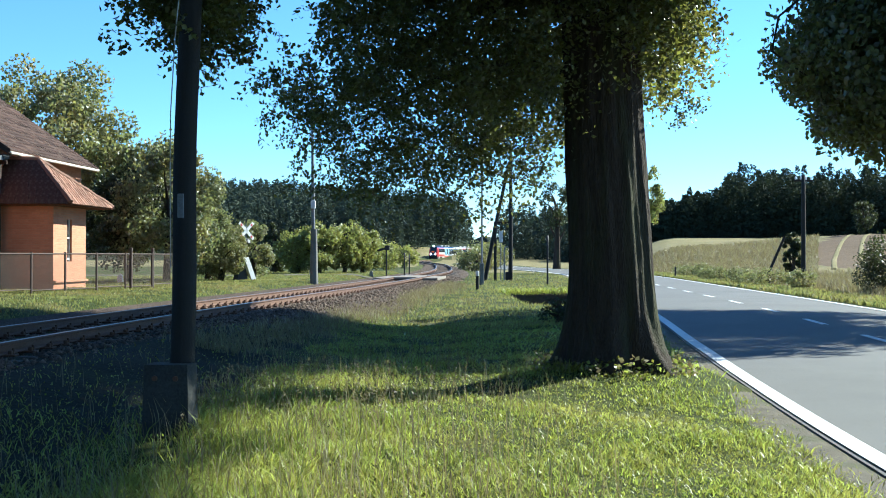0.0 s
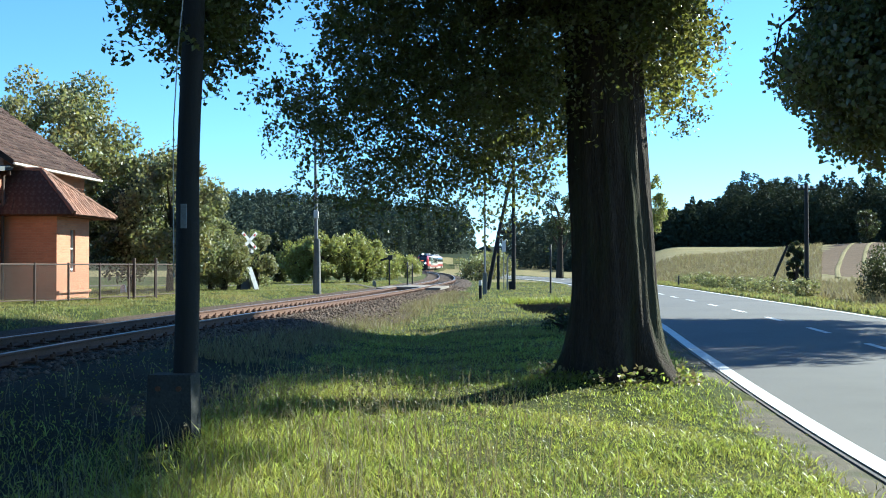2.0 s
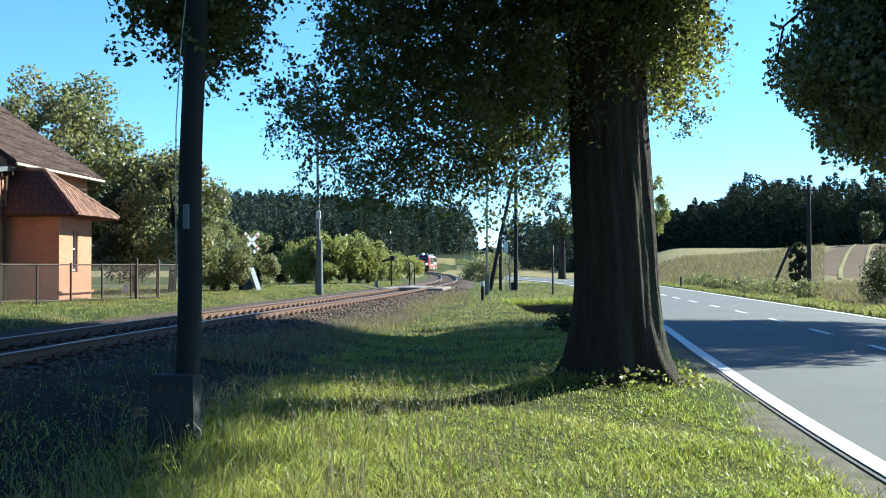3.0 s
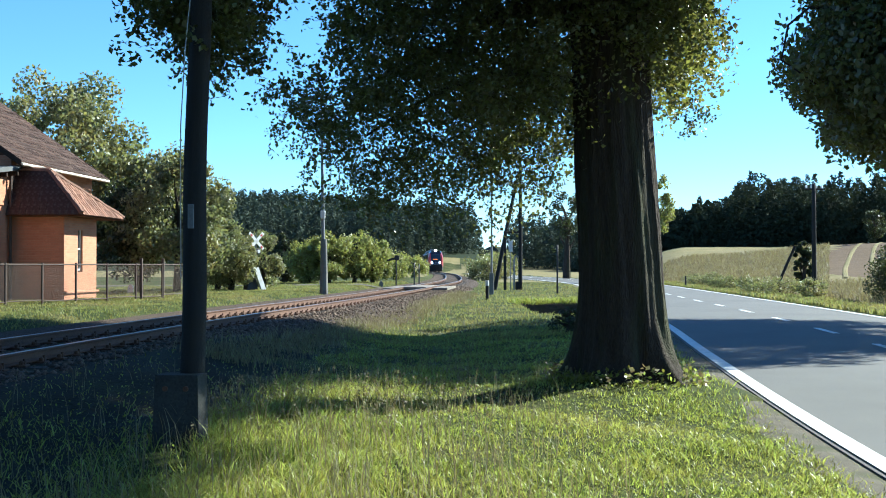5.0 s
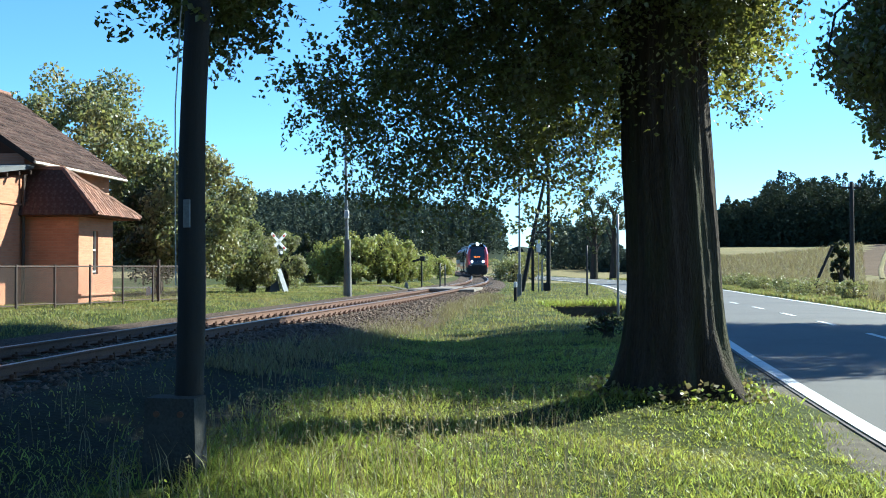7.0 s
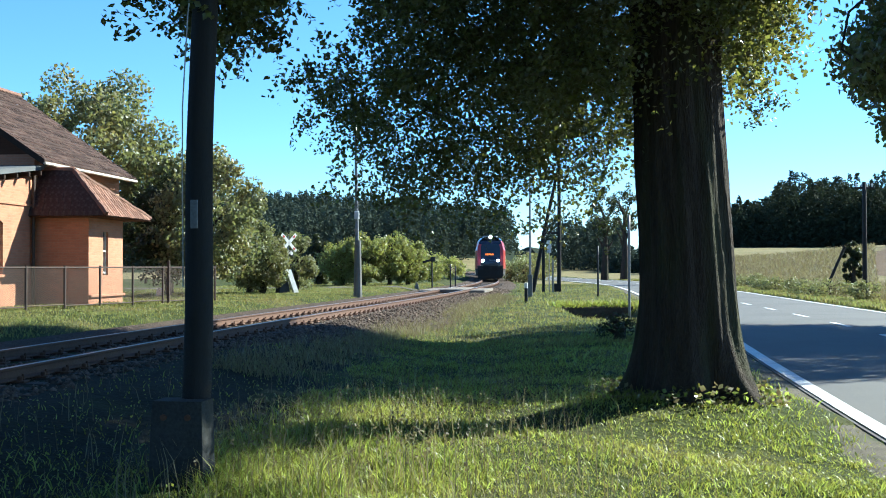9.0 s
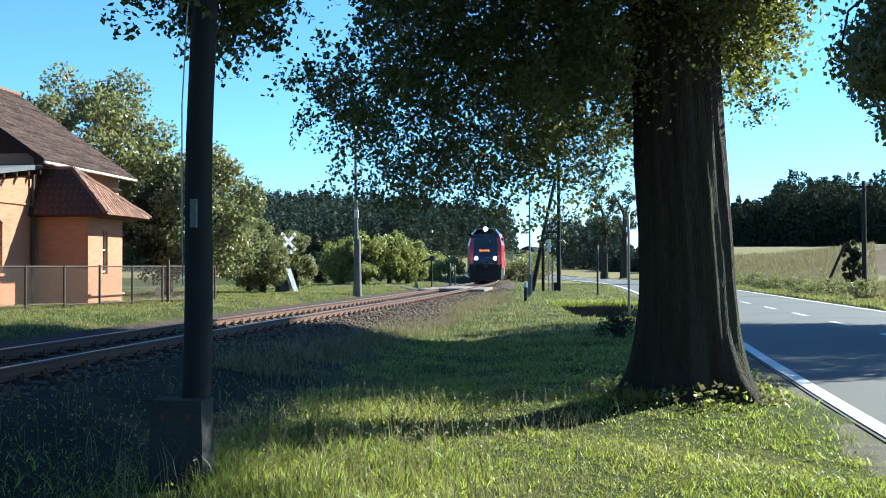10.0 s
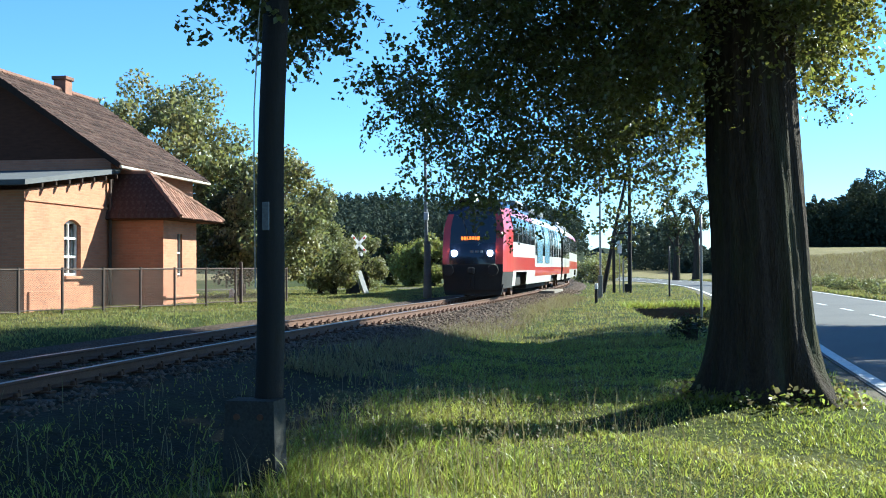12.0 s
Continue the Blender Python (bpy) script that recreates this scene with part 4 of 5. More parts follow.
    # dry tufts where the ballast meets the grass
    n = 9000
    y = 17 + 45 * rng.random(n) ** 1.2
    x = offset(TRACK, y) + rng.normal(2.75, 0.38, n)
    blades(n, x, y, rng.uniform(0.06, 0.26, n), rng.uniform(0.2, 0.9, n), 0.004 + 0.00018 * y, STRAW, "dry_trackside_tufts", "dry straw-coloured tufts along the ballast")
    # grass hanging over the edge of the ditch
    n = 1500
    x, y = rng.uniform(2.5, 6.5, n), 50.0 + rng.uniform(-0.1, 0.9, n)
    blades(n, x, y, rng.uniform(0.1, 0.34, n), rng.uniform(0.4, 1.3, n), np.full(n, 0.014), BLADE, "ditch_edge_grass", "grass overhanging the edge of the ditch")
    n = 500
    x, y = rng.uniform(2.7, 6.3, n), 49.45 + rng.uniform(-0.5, 0.2, n)
    blades(n, x, y, rng.uniform(0.1, 0.3, n), rng.uniform(0.3, 0.9, n), np.full(n, 0.014), BLADE, "ditch_bottom_grass", "grass growing in the ditch")
    # far side of the track
    n = 80000
    y = 18 + 62 * rng.random(n) ** 1.2
    x = offset(TRACK, y) - 2.4 - rng.random(n) * 12
    h = rng.uniform(0.04, 0.1, n)
    blades(n, x, y, h, rng.uniform(0.2, 0.9, n), 0.007 + 0.0002 * y, BLADE_F, "trackside_grass", "short green grass beyond the railway track")
    # verge and meadow beyond the road
    n = 110000
    y = 34 + 110 * rng.random(n) ** 1.3
    o = 4.1 + rng.random(n) ** 1.5 * 40
    x = offset(ROAD, y) + o
    h = np.where(o < 7, 0.16, 0.42) * rng.uniform(0.5, 1.5, n)
    dry = (o > 6 + rng.normal(size=n)) & ~((x > 0.33 * y) & (y > 78))
    grn = o <= 6.5
    blades(int(grn.sum()), x[grn], y[grn], h[grn], rng.uniform(0.2, 0.7, grn.sum()), 0.02 + 0.0003 * y[grn], BLADE_F, "far_roadside_grass", "green grass beyond the road")
    blades(int(dry.sum()), x[dry], y[dry], h[dry], rng.uniform(0.3, 1.0, dry.sum()), 0.008 + 0.00015 * y[dry], STRAW, "dry_meadow_grass", "tall dry meadow grass beyond the road")


# ---- things beside the track ----
def make_pole():
    x, y = -2.36, 9.75
    z = float(ground_z(x, y))
    foot = thing("pole_foot", "weathered concrete foot bolted to a wooden pole", "concrete post", pose(x - 0.045, y, z, 0, 0, -6))
    b = Shape()
    b.slab([(-0.225, -0.13, -0.2), (0.225, -0.13, -0.2), (0.205, -0.13, 0.64), (-0.185, -0.13, 0.64)], (0, 0.26, 0))
    part("block", b, OLDCONCRETE, foot)
    for bx in (-0.09, 0.1):
        part("bolt", Shape().tube([(bx, -0.15, 0.52), (bx, -0.12, 0.52)], 0.025, 8), RUST, foot)
    pole = thing("wooden_pole", "tall dark tarred wooden pole leaning slightly", "utility pole", pose(x, y, z))
    s = Shape()
    pts = [(0.02 + 0.0215 * k * 0.32 + 0.012 * math.sin(k * 0.7), 0.14, 0.4 + 0.32 * k) for k in range(28)]
    s.tube(pts, [0.112 - 0.0013 * k for k in range(28)], 24, wob=lambda a, q: 1 + 0.02 * math.sin(7 * a + q) + 0.03 * noise.noise((math.cos(a) * 2, math.sin(a) * 2, q * 1.5)))
    part("shaft", s, POLEWOOD, pole, smooth=True)
    part("tag", Shape().box((0.04, 0.034, 2.06), (0.06, 0.012, 0.22), pose(0, 0, 0, 0, 0, -12), 0.004), GREYMETAL, pole, "small grey metal tag")
    part("cable", Shape().tube([(-0.07, 0.13, 1.5), (-0.075, 0.12, 2.3), (-0.07, 0.1, 2.9), (-0.03, 0.1, 3.6), (0.03, 0.1, 4.2)], 0.006, 6), WHITE, pole, "pale cable down the pole")


def plain_pole(name, x, y, h, r0, r1, material, label, lean=(0, 0), category="pole"):
    ob = thing(name, label, category, pose(x, y, float(ground_z(x, y))))
    part("shaft", Shape().tube([(lean[0] * u, lean[1] * u, -0.3 + (h + 0.3) * u) for u in np.linspace(0, 1, 6)], [r0 + (r1 - r0) * u for u in np.linspace(0, 1, 6)], 12), material, ob, smooth=True)
    return ob


def make_posts():
    mast = plain_pole("lamp_mast", -5.57, 48.7, 8.0, 0.10, 0.045, GREYMETAL, "tall grey tapered steel mast with a dark concrete foot", lean=(-0.1, 0), category="mast")
    part("base", Shape().tube([(0, 0, -0.2), (0, 0, 0.55), (0, 0, 2.4)], [0.19, 0.17, 0.13], 12), CONCRETE, mast)
    part("bracket", Shape().box((0.0, 0, 7.9), (0.5, 0.06, 0.06), b=0.01).box((0.25, 0, 7.95), (0.34, 0.16, 0.1), b=0.02), GREYMETAL, mast)
    part("junction_box", Shape().box((-0.03, -0.1, 3.45), (0.2, 0.14, 0.34), b=0.02), WHITE, mast)
    # crossing sign
    cs = thing("crossing_sign", "white diagonal cross with red tips over twin signal lamps", "railway sign", pose(-9.28, 53.0, float(ground_z(-9.28, 53.0)), 0, 0, 50))
    part("post", Shape().tube([(0, 0, -0.2), (0, 0, 2.55)], 0.04, 10), GREYMETAL, cs)
    for a in (42, -42):
        part("arm", Shape().box((0, -0.06, 2.25), (1.15, 0.025, 0.15), pose(0, 0, 0, 0, a, 0), 0.005), WHITE, cs)
        for e in (-1, 1):
            part("tip", Shape().box((e * 0.41 * math.cos(radians(a)), -0.076, 2.25 - e * 0.41 * math.sin(radians(a))), (0.12, 0.01, 0.09), pose(0, 0, 0, 0, a, 0)), RED, cs)
    part("lamp_panel", Shape().box((0, -0.05, 1.76), (0.5, 0.05, 0.28), b=0.03), DARKMETAL, cs)
    for e in (-0.11, 0.11):
        part("lens", Shape().tube([(e, -0.13, 1.76), (e, -0.07, 1.76)], [0.08, 0.09], 12), WHITE, cs)
    # leaning white board on two legs and its dark cabinet
    lb = thing("leaning_board", "white painted concrete board leaning on a dark support", "marker board", pose(-8.75, 50.5, float(ground_z(-8.75, 50.5)), 0, 0, 48))
    part("board", Shape().slab([(-0.2, 0, 1.02), (0.06, 0, 1.02), (0.5, 0, 0.0), (0.24, 0, 0.0)], (0, 0.12, 0)), WHITE, lb)
    part("support", Shape().slab([(-0.3, 0.15, 1.0), (-0.12, 0.15, 1.0), (0.14, 0.15, 0.0), (-0.45, 0.15, 0.0)], (0, 0.3, 0)), DARKMETAL, lb)
    for x, y in ((-12.6, 44.0), (-7.4, 63.5), (-4.2, 66.0)):
        m = thing("marker_stone", "small white painted marker stone in the grass", "marker stone", pose(x, y, float(ground_z(x, y))), group="marker stones")
        part("stone", Shape().slab([(-0.12, -0.07, -0.1), (0.12, -0.07, -0.1), (0.09, -0.07, 0.28), (0.0, -0.07, 0.36), (-0.09, -0.07, 0.28)], (0, 0.14, 0)), WHITE if x < -6 else CONCRETE, m)
    # small trackside signals
    for x, y, h, arm in ((-2.0, 71.5, 1.75, True), (-1.0, 75.5, 1.7, False), (-0.75, 78.0, 1.6, False)):
        p = plain_pole("trackside_post", x - 1.6, y, h, 0.05, 0.045, DARKMETAL, "dark metal post beside the railway track", category="post")
        if arm:
            part("arm", Shape().box((-0.28, 0, h - 0.05), (0.62, 0.12, 0.13), pose(0, 0, 0, 0, -16, 0), 0.02).box((0.05, 0, h + 0.05), (0.3, 0.2, 0.3), b=0.03), DARKMETAL, p)
    # twin-legged line pole, thin mast and sign by the crossing
    af = thing("line_pole", "braced timber line pole with a cross beam", "utility pole", pose(4.5, 76, float(ground_z(4.5, 76))))
    part("shaft", Shape().tube([(0, 0, -0.2), (0.02, 0, 4.5), (0.0, 0, 9.0)], [0.15, 0.13, 0.1], 10), POLEWOOD, af)
    part("foot", Shape().box((-0.1, 0, 0.2), (0.46, 0.3, 0.8), b=0.03), POLEWOOD, af)
    part("brace", Shape().tube([(-1.75, 0.2, -0.2), (-1.0, 0.15, 3.7), (-0.08, 0, 8.0)], [0.15, 0.13, 0.1], 10), POLEWOOD, af)
    part("beam", Shape().box((-0.55, 0, 3.9), (1.1, 0.12, 0.14), b=0.02), POLEWOOD, af)
    part("post", Shape().tube([(-1.05, -0.6, -0.2), (-1.05, -0.6, 3.9)], 0.1, 10), POLEWOOD, af)
    part("cable_pipe", Shape().tube([(-0.42, -0.2, -0.1), (-0.42, -0.2, 2.0), (-0.36, -0.2, 2.25), (-0.25, -0.2, 2.3), (-0.16, -0.1, 2.2)], 0.06, 8), GREYMETAL, af)
    sg = plain_pole("small_sign", 3.75, 74, 3.1, 0.03, 0.03, GREYMETAL, "small white sign on a thin post", category="sign")
    part("plate", Shape().box((0, -0.05, 2.95), (0.26, 0.02, 0.8), b=0.004), WHITE, sg)
    tm = plain_pole("thin_mast", 2.2, 64.5, 7.6, 0.07, 0.045, GREYMETAL, "thin pale concrete mast", category="mast")
    part("base", Shape().box((0, 0, 0.5), (0.26, 0.26, 1.6), b=0.03), CONCRETE, tm)
    sp = thing("short_post", "short dark post with a pale top", "post", pose(1.68, 55.3, float(ground_z(1.68, 55.3))))
    part("shaft", Shape().tube([(0, 0, -0.2), (0, 0, 0.7)], 0.085, 10), POLEWOOD, sp)
    part("cap", Shape().tube([(0, 0, 0.7), (0, 0, 0.95)], [0.09, 0.085], 10), WHITE, sp)
    plain_pole("thin_post", 5.9, 64, 2.8, 0.055, 0.05, DARKMETAL, "thin dark metal post in the grass", category="post")
    tp = plain_pole("thin_post", 5.05, 43.0, 4.0, 0.05, 0.045, GREYMETAL, "thin grey metal post beside the old tree", category="post")
    # beyond the road
    rp = plain_pole("field_pole", 21.2, 66.6, 6.4, 0.14, 0.11, POLEWOOD, "dark wooden line pole at the edge of the meadow", category="utility pole")
    part("crossarm", Shape().box((0, 0, 6.05), (1.1, 0.1, 0.12), b=0.02), POLEWOOD, rp)
    for e in (-0.45, -0.15, 0.15, 0.45):
        part("insulator", Shape().tube([(e, 0, 6.1), (e, 0, 6.22), (e, 0, 6.3)], [0.03, 0.06, 0.03], 8), WHITE, rp)
    st = thing("stay_pole", "leaning dark timber stay at the meadow edge", "pole", pose(18.6, 66.0, float(ground_z(18.6, 66.0))))
    part("shaft", Shape().tube([(0, 0, -0.2), (1.3, 0, 2.75)], [0.085, 0.075], 10), POLEWOOD, st)
    for x, y in ((18.0, 88.0), (19.2, 47.0)):
        d = thing("delineator", "short dark roadside marker post", "post", pose(x, y, float(ground_z(x, y))), group="delineators")
        part("shaft", Shape().box((0, 0, 0.4), (0.12, 0.12, 0.9), b=0.02), DARKMETAL, d)


def make_crossing():
    c = thing("level_crossing", "worn concrete crossing deck between and beside the rails", "level crossing", kind="structure")
    d = np.concatenate([[0], np.cumsum(np.linalg.norm(np.diff(TRACK, axis=0), axis=1))])
    g0 = float(np.interp(61.5, TRACK[:, 1], d))
    for row in (-1.35, 0.0, 1.35):
        for k in range(4):
            g = g0 + 1.55 * k
            x, y = np.interp(g, d, TRACK[:, 0]), np.interp(g, d, TRACK[:, 1])
            x2, y2 = np.interp(g + 0.3, d, TRACK[:, 0]), np.interp(g + 0.3, d, TRACK[:, 1])
            r = math.degrees(math.atan2(-(x2 - x), y2 - y))
            part("panel", Shape().box((row, 0, -0.06 if row == 0 else -0.11), (1.25 if row == 0 else 0.8, 1.5, 0.14), b=0.02), WORNDECK, c, m=pose(x, y, RAIL_TOP, 0, 0, r))
    path = spline([(-1.2, 65), (-5, 64.5), (-10, 62.5), (-18, 61), (-30, 62)], 30)
    p = line_path(path[::-1], 0, lambda a, b: float(ground_z(a, b)), -1e3, 1e3)
    tagged(part("gravel_path", Shape().sweep([(-1.5, -0.05), (-1.2, 0.03), (0, 0.05), (1.2, 0.03), (1.5, -0.05)], p), GRAVEL), "pale gravel lane leading to the level crossing", "path", kind="structure")


def make_field_tracks():
    for k in (0.0, 2.3):
        line = spline([(29.0 + k, 84), (34.5 + k, 100), (44 + k, 125), (57 + k, 155), (74 + k, 195)], 50)
        p = line_path(line, 0, lambda a, b: float(ground_z(a, b)) + 0.05, -1e3, 1e3)
        tagged(part("wheel_track", Shape().sweep([(-0.2, -0.02), (-0.1, 0.02), (0.1, 0.02), (0.2, -0.02)], p), MEADOW), "pale wheel track across the ploughed field", "wheel track", kind="structure")


def make_fence():
    f = thing("wire_fence", "rusty iron frame fence with wire mesh", "fence")
    line = spline([(-15.2, 22), (-13.6, 26.5), (-12.7, 29.2), (-11.4, 33.0), (-9.95, 37.2), (-9.3, 39.2)], 13)
    wire = Shape()
    for i, (x, y) in enumerate(line):
        z = float(ground_z(x, y))
        part("post", Shape().tube([(x, y, z - 0.2), (x, y, 1.74)], 0.035, 8), FENCEIRON, f)
        if i + 1 < len(line):
            x2, y2 = line[i + 1]
            part("rail", Shape().tube([(x, y, 1.69), (x2, y2, 1.69)], 0.022, 6), FENCEIRON, f)
            part("rail", Shape().tube([(x, y, z + 0.12), (x2, y2, z + 0.12)], 0.015, 6), FENCEIRON, f)
            L = math.hypot(x2 - x, y2 - y)
            ux, uy = (x2 - x) / L, (y2 - y) / L
            h, w = 1.69 - (z + 0.12), 0.004
            s = Shape()
            n = int((L + h) / 0.055)
            for k in range(n):
                for sg in (0, 1):
                    a0 = k * 0.055 - h
                    t0, t1 = max(0.0, -a0), min(h, L - a0)
                    if t1 - t0 < 0.02:
                        continue
                    q = []
                    for t, e in ((t0, -w), (t0, w), (t1, w), (t1, -w)):
                        a = a0 + t + e
                        zz = (z + 0.12 + t) if sg else (1.69 - t)
                        q.append((x + ux * a - uy * 0.003 * sg, y + uy * a + ux * 0.003 * sg, zz))
                    s.poly(q)
            me = mesh_of("mesh_panel", s.v, s.f, FENCEIRON)
            ob = new("mesh_panel", me)
            ob.parent = f
    for x, y in ((-10.15, 36.6), (-9.75, 37.8)):
        part("gate_post", Shape().box((x, y, 1.15), (0.09, 0.09, 1.5), b=0.012), FENCEIRON, f)
    return f


# ---- the house ----
def make_house():
    H = thing("railway_house", "old orange brick railway house with a dark tiled roof", "house", pose(-13.8, 35, 0.5, 0, 0, -3.4))
    W, L, hw, rise = 8.0, 6.7, 4.62, 2.8          # width, length, wall height, roof rise
    wt = 0.36
    # walls of the main block: long sides and gables
    def wall(name, pts, d, label=""):
        return part(name, Shape().slab(pts, d), BRICK, H, label)
    wall("wall", [(0, 0, -0.3), (0, L, -0.3), (0, L, hw), (0, 0, hw)], (-wt, 0, 0))
    wall("wall", [(-W, 0, -0.3), (-W, L, -0.3), (-W, L, hw), (-W, 0, hw)], (wt, 0, 0))
    wall("wall", [(-wt, 0, -0.3), (-W + wt, 0, -0.3), (-W + wt, 0, hw), (-wt, 0, hw)], (0, wt, 0))
    wall("wall", [(-wt, L, -0.3), (-W + wt, L, -0.3), (-W + wt, L, hw), (-W / 2, L, hw + rise - 0.2), (-wt, L, hw)], (0, -wt, 0))
    part("gable", Shape().slab([(0.0, 0.02, hw), (-W, 0.02, hw), (-W / 2, 0.02, hw + rise - 0.12)], (0, 0.2, 0)), BOARD, H, "dark weathered timber gable")
    # roof: courses of tiles on two slopes
    oh, og = 0.5, 0.4
    slope = rise / (W / 2)
    for side in (1, -1):
        s = Shape()
        n = 24
        x0, z0 = (oh, hw - oh * slope + 0.1)
        run = W / 2 + oh
        for k in range(n):
            a, b = run * k / n, run * (k + 1.12) / n
            b = min(b, run)
            p = []
            for q, lift in ((a, 0.045), (b, 0.012)):
                xx = x0 - q
                zz = z0 + q * slope + lift
                p.append((xx, zz))
            m = 26
            for j in range(m):
                y0, y1 = -og + (L + 2 * og) * j / m, -og + (L + 2 * og) * (j + 1) / m - 0.012
                dz = 0.012 * math.sin(j * 12.9 + k * 7.7)
                (xa, za), (xb, zb) = p
                if side < 0:
                    xa, xb = -W - xa, -W - xb
                s.slab([(xa, y0, za + dz), (xa, y1, za - dz), (xb, y1, zb), (xb, y0, zb)], (0, 0, -0.03))
        part("roof_slope", s, TILE_D, H, "dark weathered roof tiles with pale lichen")
        c = -W / 2 + side * (W / 2 + oh)
        part("gutter", Shape().box((c, L / 2, hw - oh * slope + 0.04), (0.1, L + 2 * og, 0.09), b=0.02), EAVES, H, "pale painted eaves board")
        for y in (-og, L + og):
            part("bargeboard", Shape().slab([(-W / 2, y, hw + rise + 0.08), (-W / 2, y, hw + rise - 0.14), (c, y, hw - oh * slope - 0.04), (c, y, hw - oh * slope + 0.16)], (0, 0.04, 0)), GABLE, H)
    rs = Shape()
    for k in range(26):
        y = -og + (L + 2 * og) * k / 26
        rs.tube([(-W / 2, y, hw + rise + 0.08), (-W / 2, y + 0.35, hw + rise + 0.10)], [0.12, 0.105], 8)
    part("ridge_tiles", rs, TILE_R, H, "row of half-round ridge tiles")
    ch = part("chimney", Shape().box((-W / 2, 4.6, hw + rise + 0.0), (0.45, 0.5, 1.0), b=0.01), TILE_R, H, "short brick chimney")
    part("cap", Shape().box((-W / 2, 4.6, hw + rise + 0.53), (0.56, 0.62, 0.13), b=0.02), TILE_R, ch)
    # annex with a lean-to roof against the gable
    A, aw = 5.1, 5.0
    z1, z0 = 3.95, 3.3
    wy0, wy1, wz0, wz1 = -2.95, -1.95, 1.0, 2.62
    zt = lambda y: z1 + (z0 - z1) * (-y / A)
    for pts in ([(0, -A, -0.3), (0, wy0, -0.3), (0, wy0, zt(wy0)), (0, -A, z0)], [(0, wy1, -0.3), (0, 0, -0.3), (0, 0, z1), (0, wy1, zt(wy1))],
                [(0, wy0, -0.3), (0, wy1, -0.3), (0, wy1, wz0), (0, wy0, wz0)]):
        wall("wall", pts, (-wt, 0, 0))
    arch = [(0, wy0, zt(wy0)), (0, wy1, zt(wy1))]
    for k in range(9):
        u = k / 8
        arch.append((0, wy1 + (wy0 - wy1) * u, wz1 - 0.16 + 0.16 * math.sin(math.pi * u)))
    wall("wall", arch, (-wt, 0, 0))
    wall("wall", [(-wt, -A, -0.3), (-aw, -A, -0.3), (-aw, -A, z0), (-wt, -A, z0)], (0, wt, 0))
    wall("wall", [(-aw, -A + wt, -0.3), (-aw, 0, -0.3), (-aw, 0, z1), (-aw, -A + wt, z0)], (wt, 0, 0))
    part("lean_to_roof", Shape().slab([(0.3, 0.0, z1 + 0.2), (0.3, -A - 0.5, z0 + 0.10), (-aw - 0.3, -A - 0.5, z0 + 0.10), (-aw - 0.3, 0.0, z1 + 0.2)], (0, 0, 0.14)), ROOFFELT, H, "grey felt lean-to roof")
    for k in range(7):
        y = -A + 0.3 + k * 0.75
        part("rafter_end", Shape().box((0.16, y, zt(y) + 0.1), (0.4, 0.09, 0.12), b=0.01), GABLE, H)
    part("string_course", Shape().box((0.02, -A / 2, 3.05), (0.05, A, 0.07), b=0.01), BRICK, H)
    part("plinth", Shape().box((0.03, -A / 2 - 1.2, 0.15), (0.07, 2.4, 0.9), b=0.015), BRICK, H)
    part("downpipe", Shape().tube([(0.32, 0.1, hw - 0.3), (0.1, -0.25, hw - 0.7), (0.09, -0.25, 0.0)], 0.05, 10), FENCEIRON, H)
    win = part("window", Shape().box((-0.2, (wy0 + wy1) / 2, (wz0 + wz1) / 2), (0.02, wy1 - wy0, wz1 - wz0)), GLASS, H, "tall arched window with a white frame")
    fr = Shape()
    for y in (wy0 + 0.04, (wy0 + wy1) / 2, wy1 - 0.04):
        fr.box((-0.16, y, (wz0 + wz1) / 2), (0.07, 0.075, wz1 - wz0), b=0.008)
    for z in (wz0 + 0.04, wz0 + 0.55, wz0 + 1.08, wz1 - 0.08):
        fr.box((-0.158, (wy0 + wy1) / 2, z), (0.065, wy1 - wy0, 0.075), b=0.008)
    part("frame", fr, WHITE, win)
    part("sill", Shape().box((0.05, (wy0 + wy1) / 2, wz0 - 0.05), (0.1, 1.1, 0.09), b=0.015), BRICK, win)
    part("curtain", Shape().box((-0.3, wy0 + 0.25, 1.8), (0.02, 0.4, 1.5)), WHITE, win)
    # porch on the long side
    pw, p0, p1, ph = 1.70, 0.02, 2.72, 2.75
    wall("porch_wall", [(0, p0, -0.3), (pw, p0, -0.3), (pw, p0, ph), (0, p0, ph)], (0, 0.2, 0))
    wall("porch_wall", [(0, p1, -0.3), (pw, p1, -0.3), (pw, p1, ph), (0, p1, ph)], (0, -0.2, 0))
    n0, n1 = 1.12, 1.52
    for pts in ([(pw, p0 + 0.2, -0.3), (pw, n0, -0.3), (pw, n0, ph), (pw, p0 + 0.2, ph)], [(pw, n1, -0.3), (pw, p1 - 0.2, -0.3), (pw, p1 - 0.2, ph), (pw, n1, ph)],
                [(pw, n0, -0.3), (pw, n1, -0.3), (pw, n1, 0.95), (pw, n0, 0.95)], [(pw, n0, 2.3), (pw, n1, 2.3), (pw, n1, ph), (pw, n0, ph)]):
        wall("porch_wall", pts, (-0.2, 0, 0))
    pwin = part("porch_window", Shape().box((pw - 0.12, (n0 + n1) / 2, 1.62), (0.02, n1 - n0, 1.36)), GLASS, H, "narrow dark window")
    part("frame", Shape().box((pw - 0.09, n0 + 0.02, 1.62), (0.05, 0.04, 1.36)).box((pw - 0.09, n1 - 0.02, 1.62), (0.05, 0.04, 1.36)).box((pw - 0.088, (n0 + n1) / 2, 1.7), (0.05, 0.3, 0.05)).box((pw - 0.088, (n0 + n1) / 2, 1.03), (0.05, 0.3, 0.06)), WHITE, pwin)
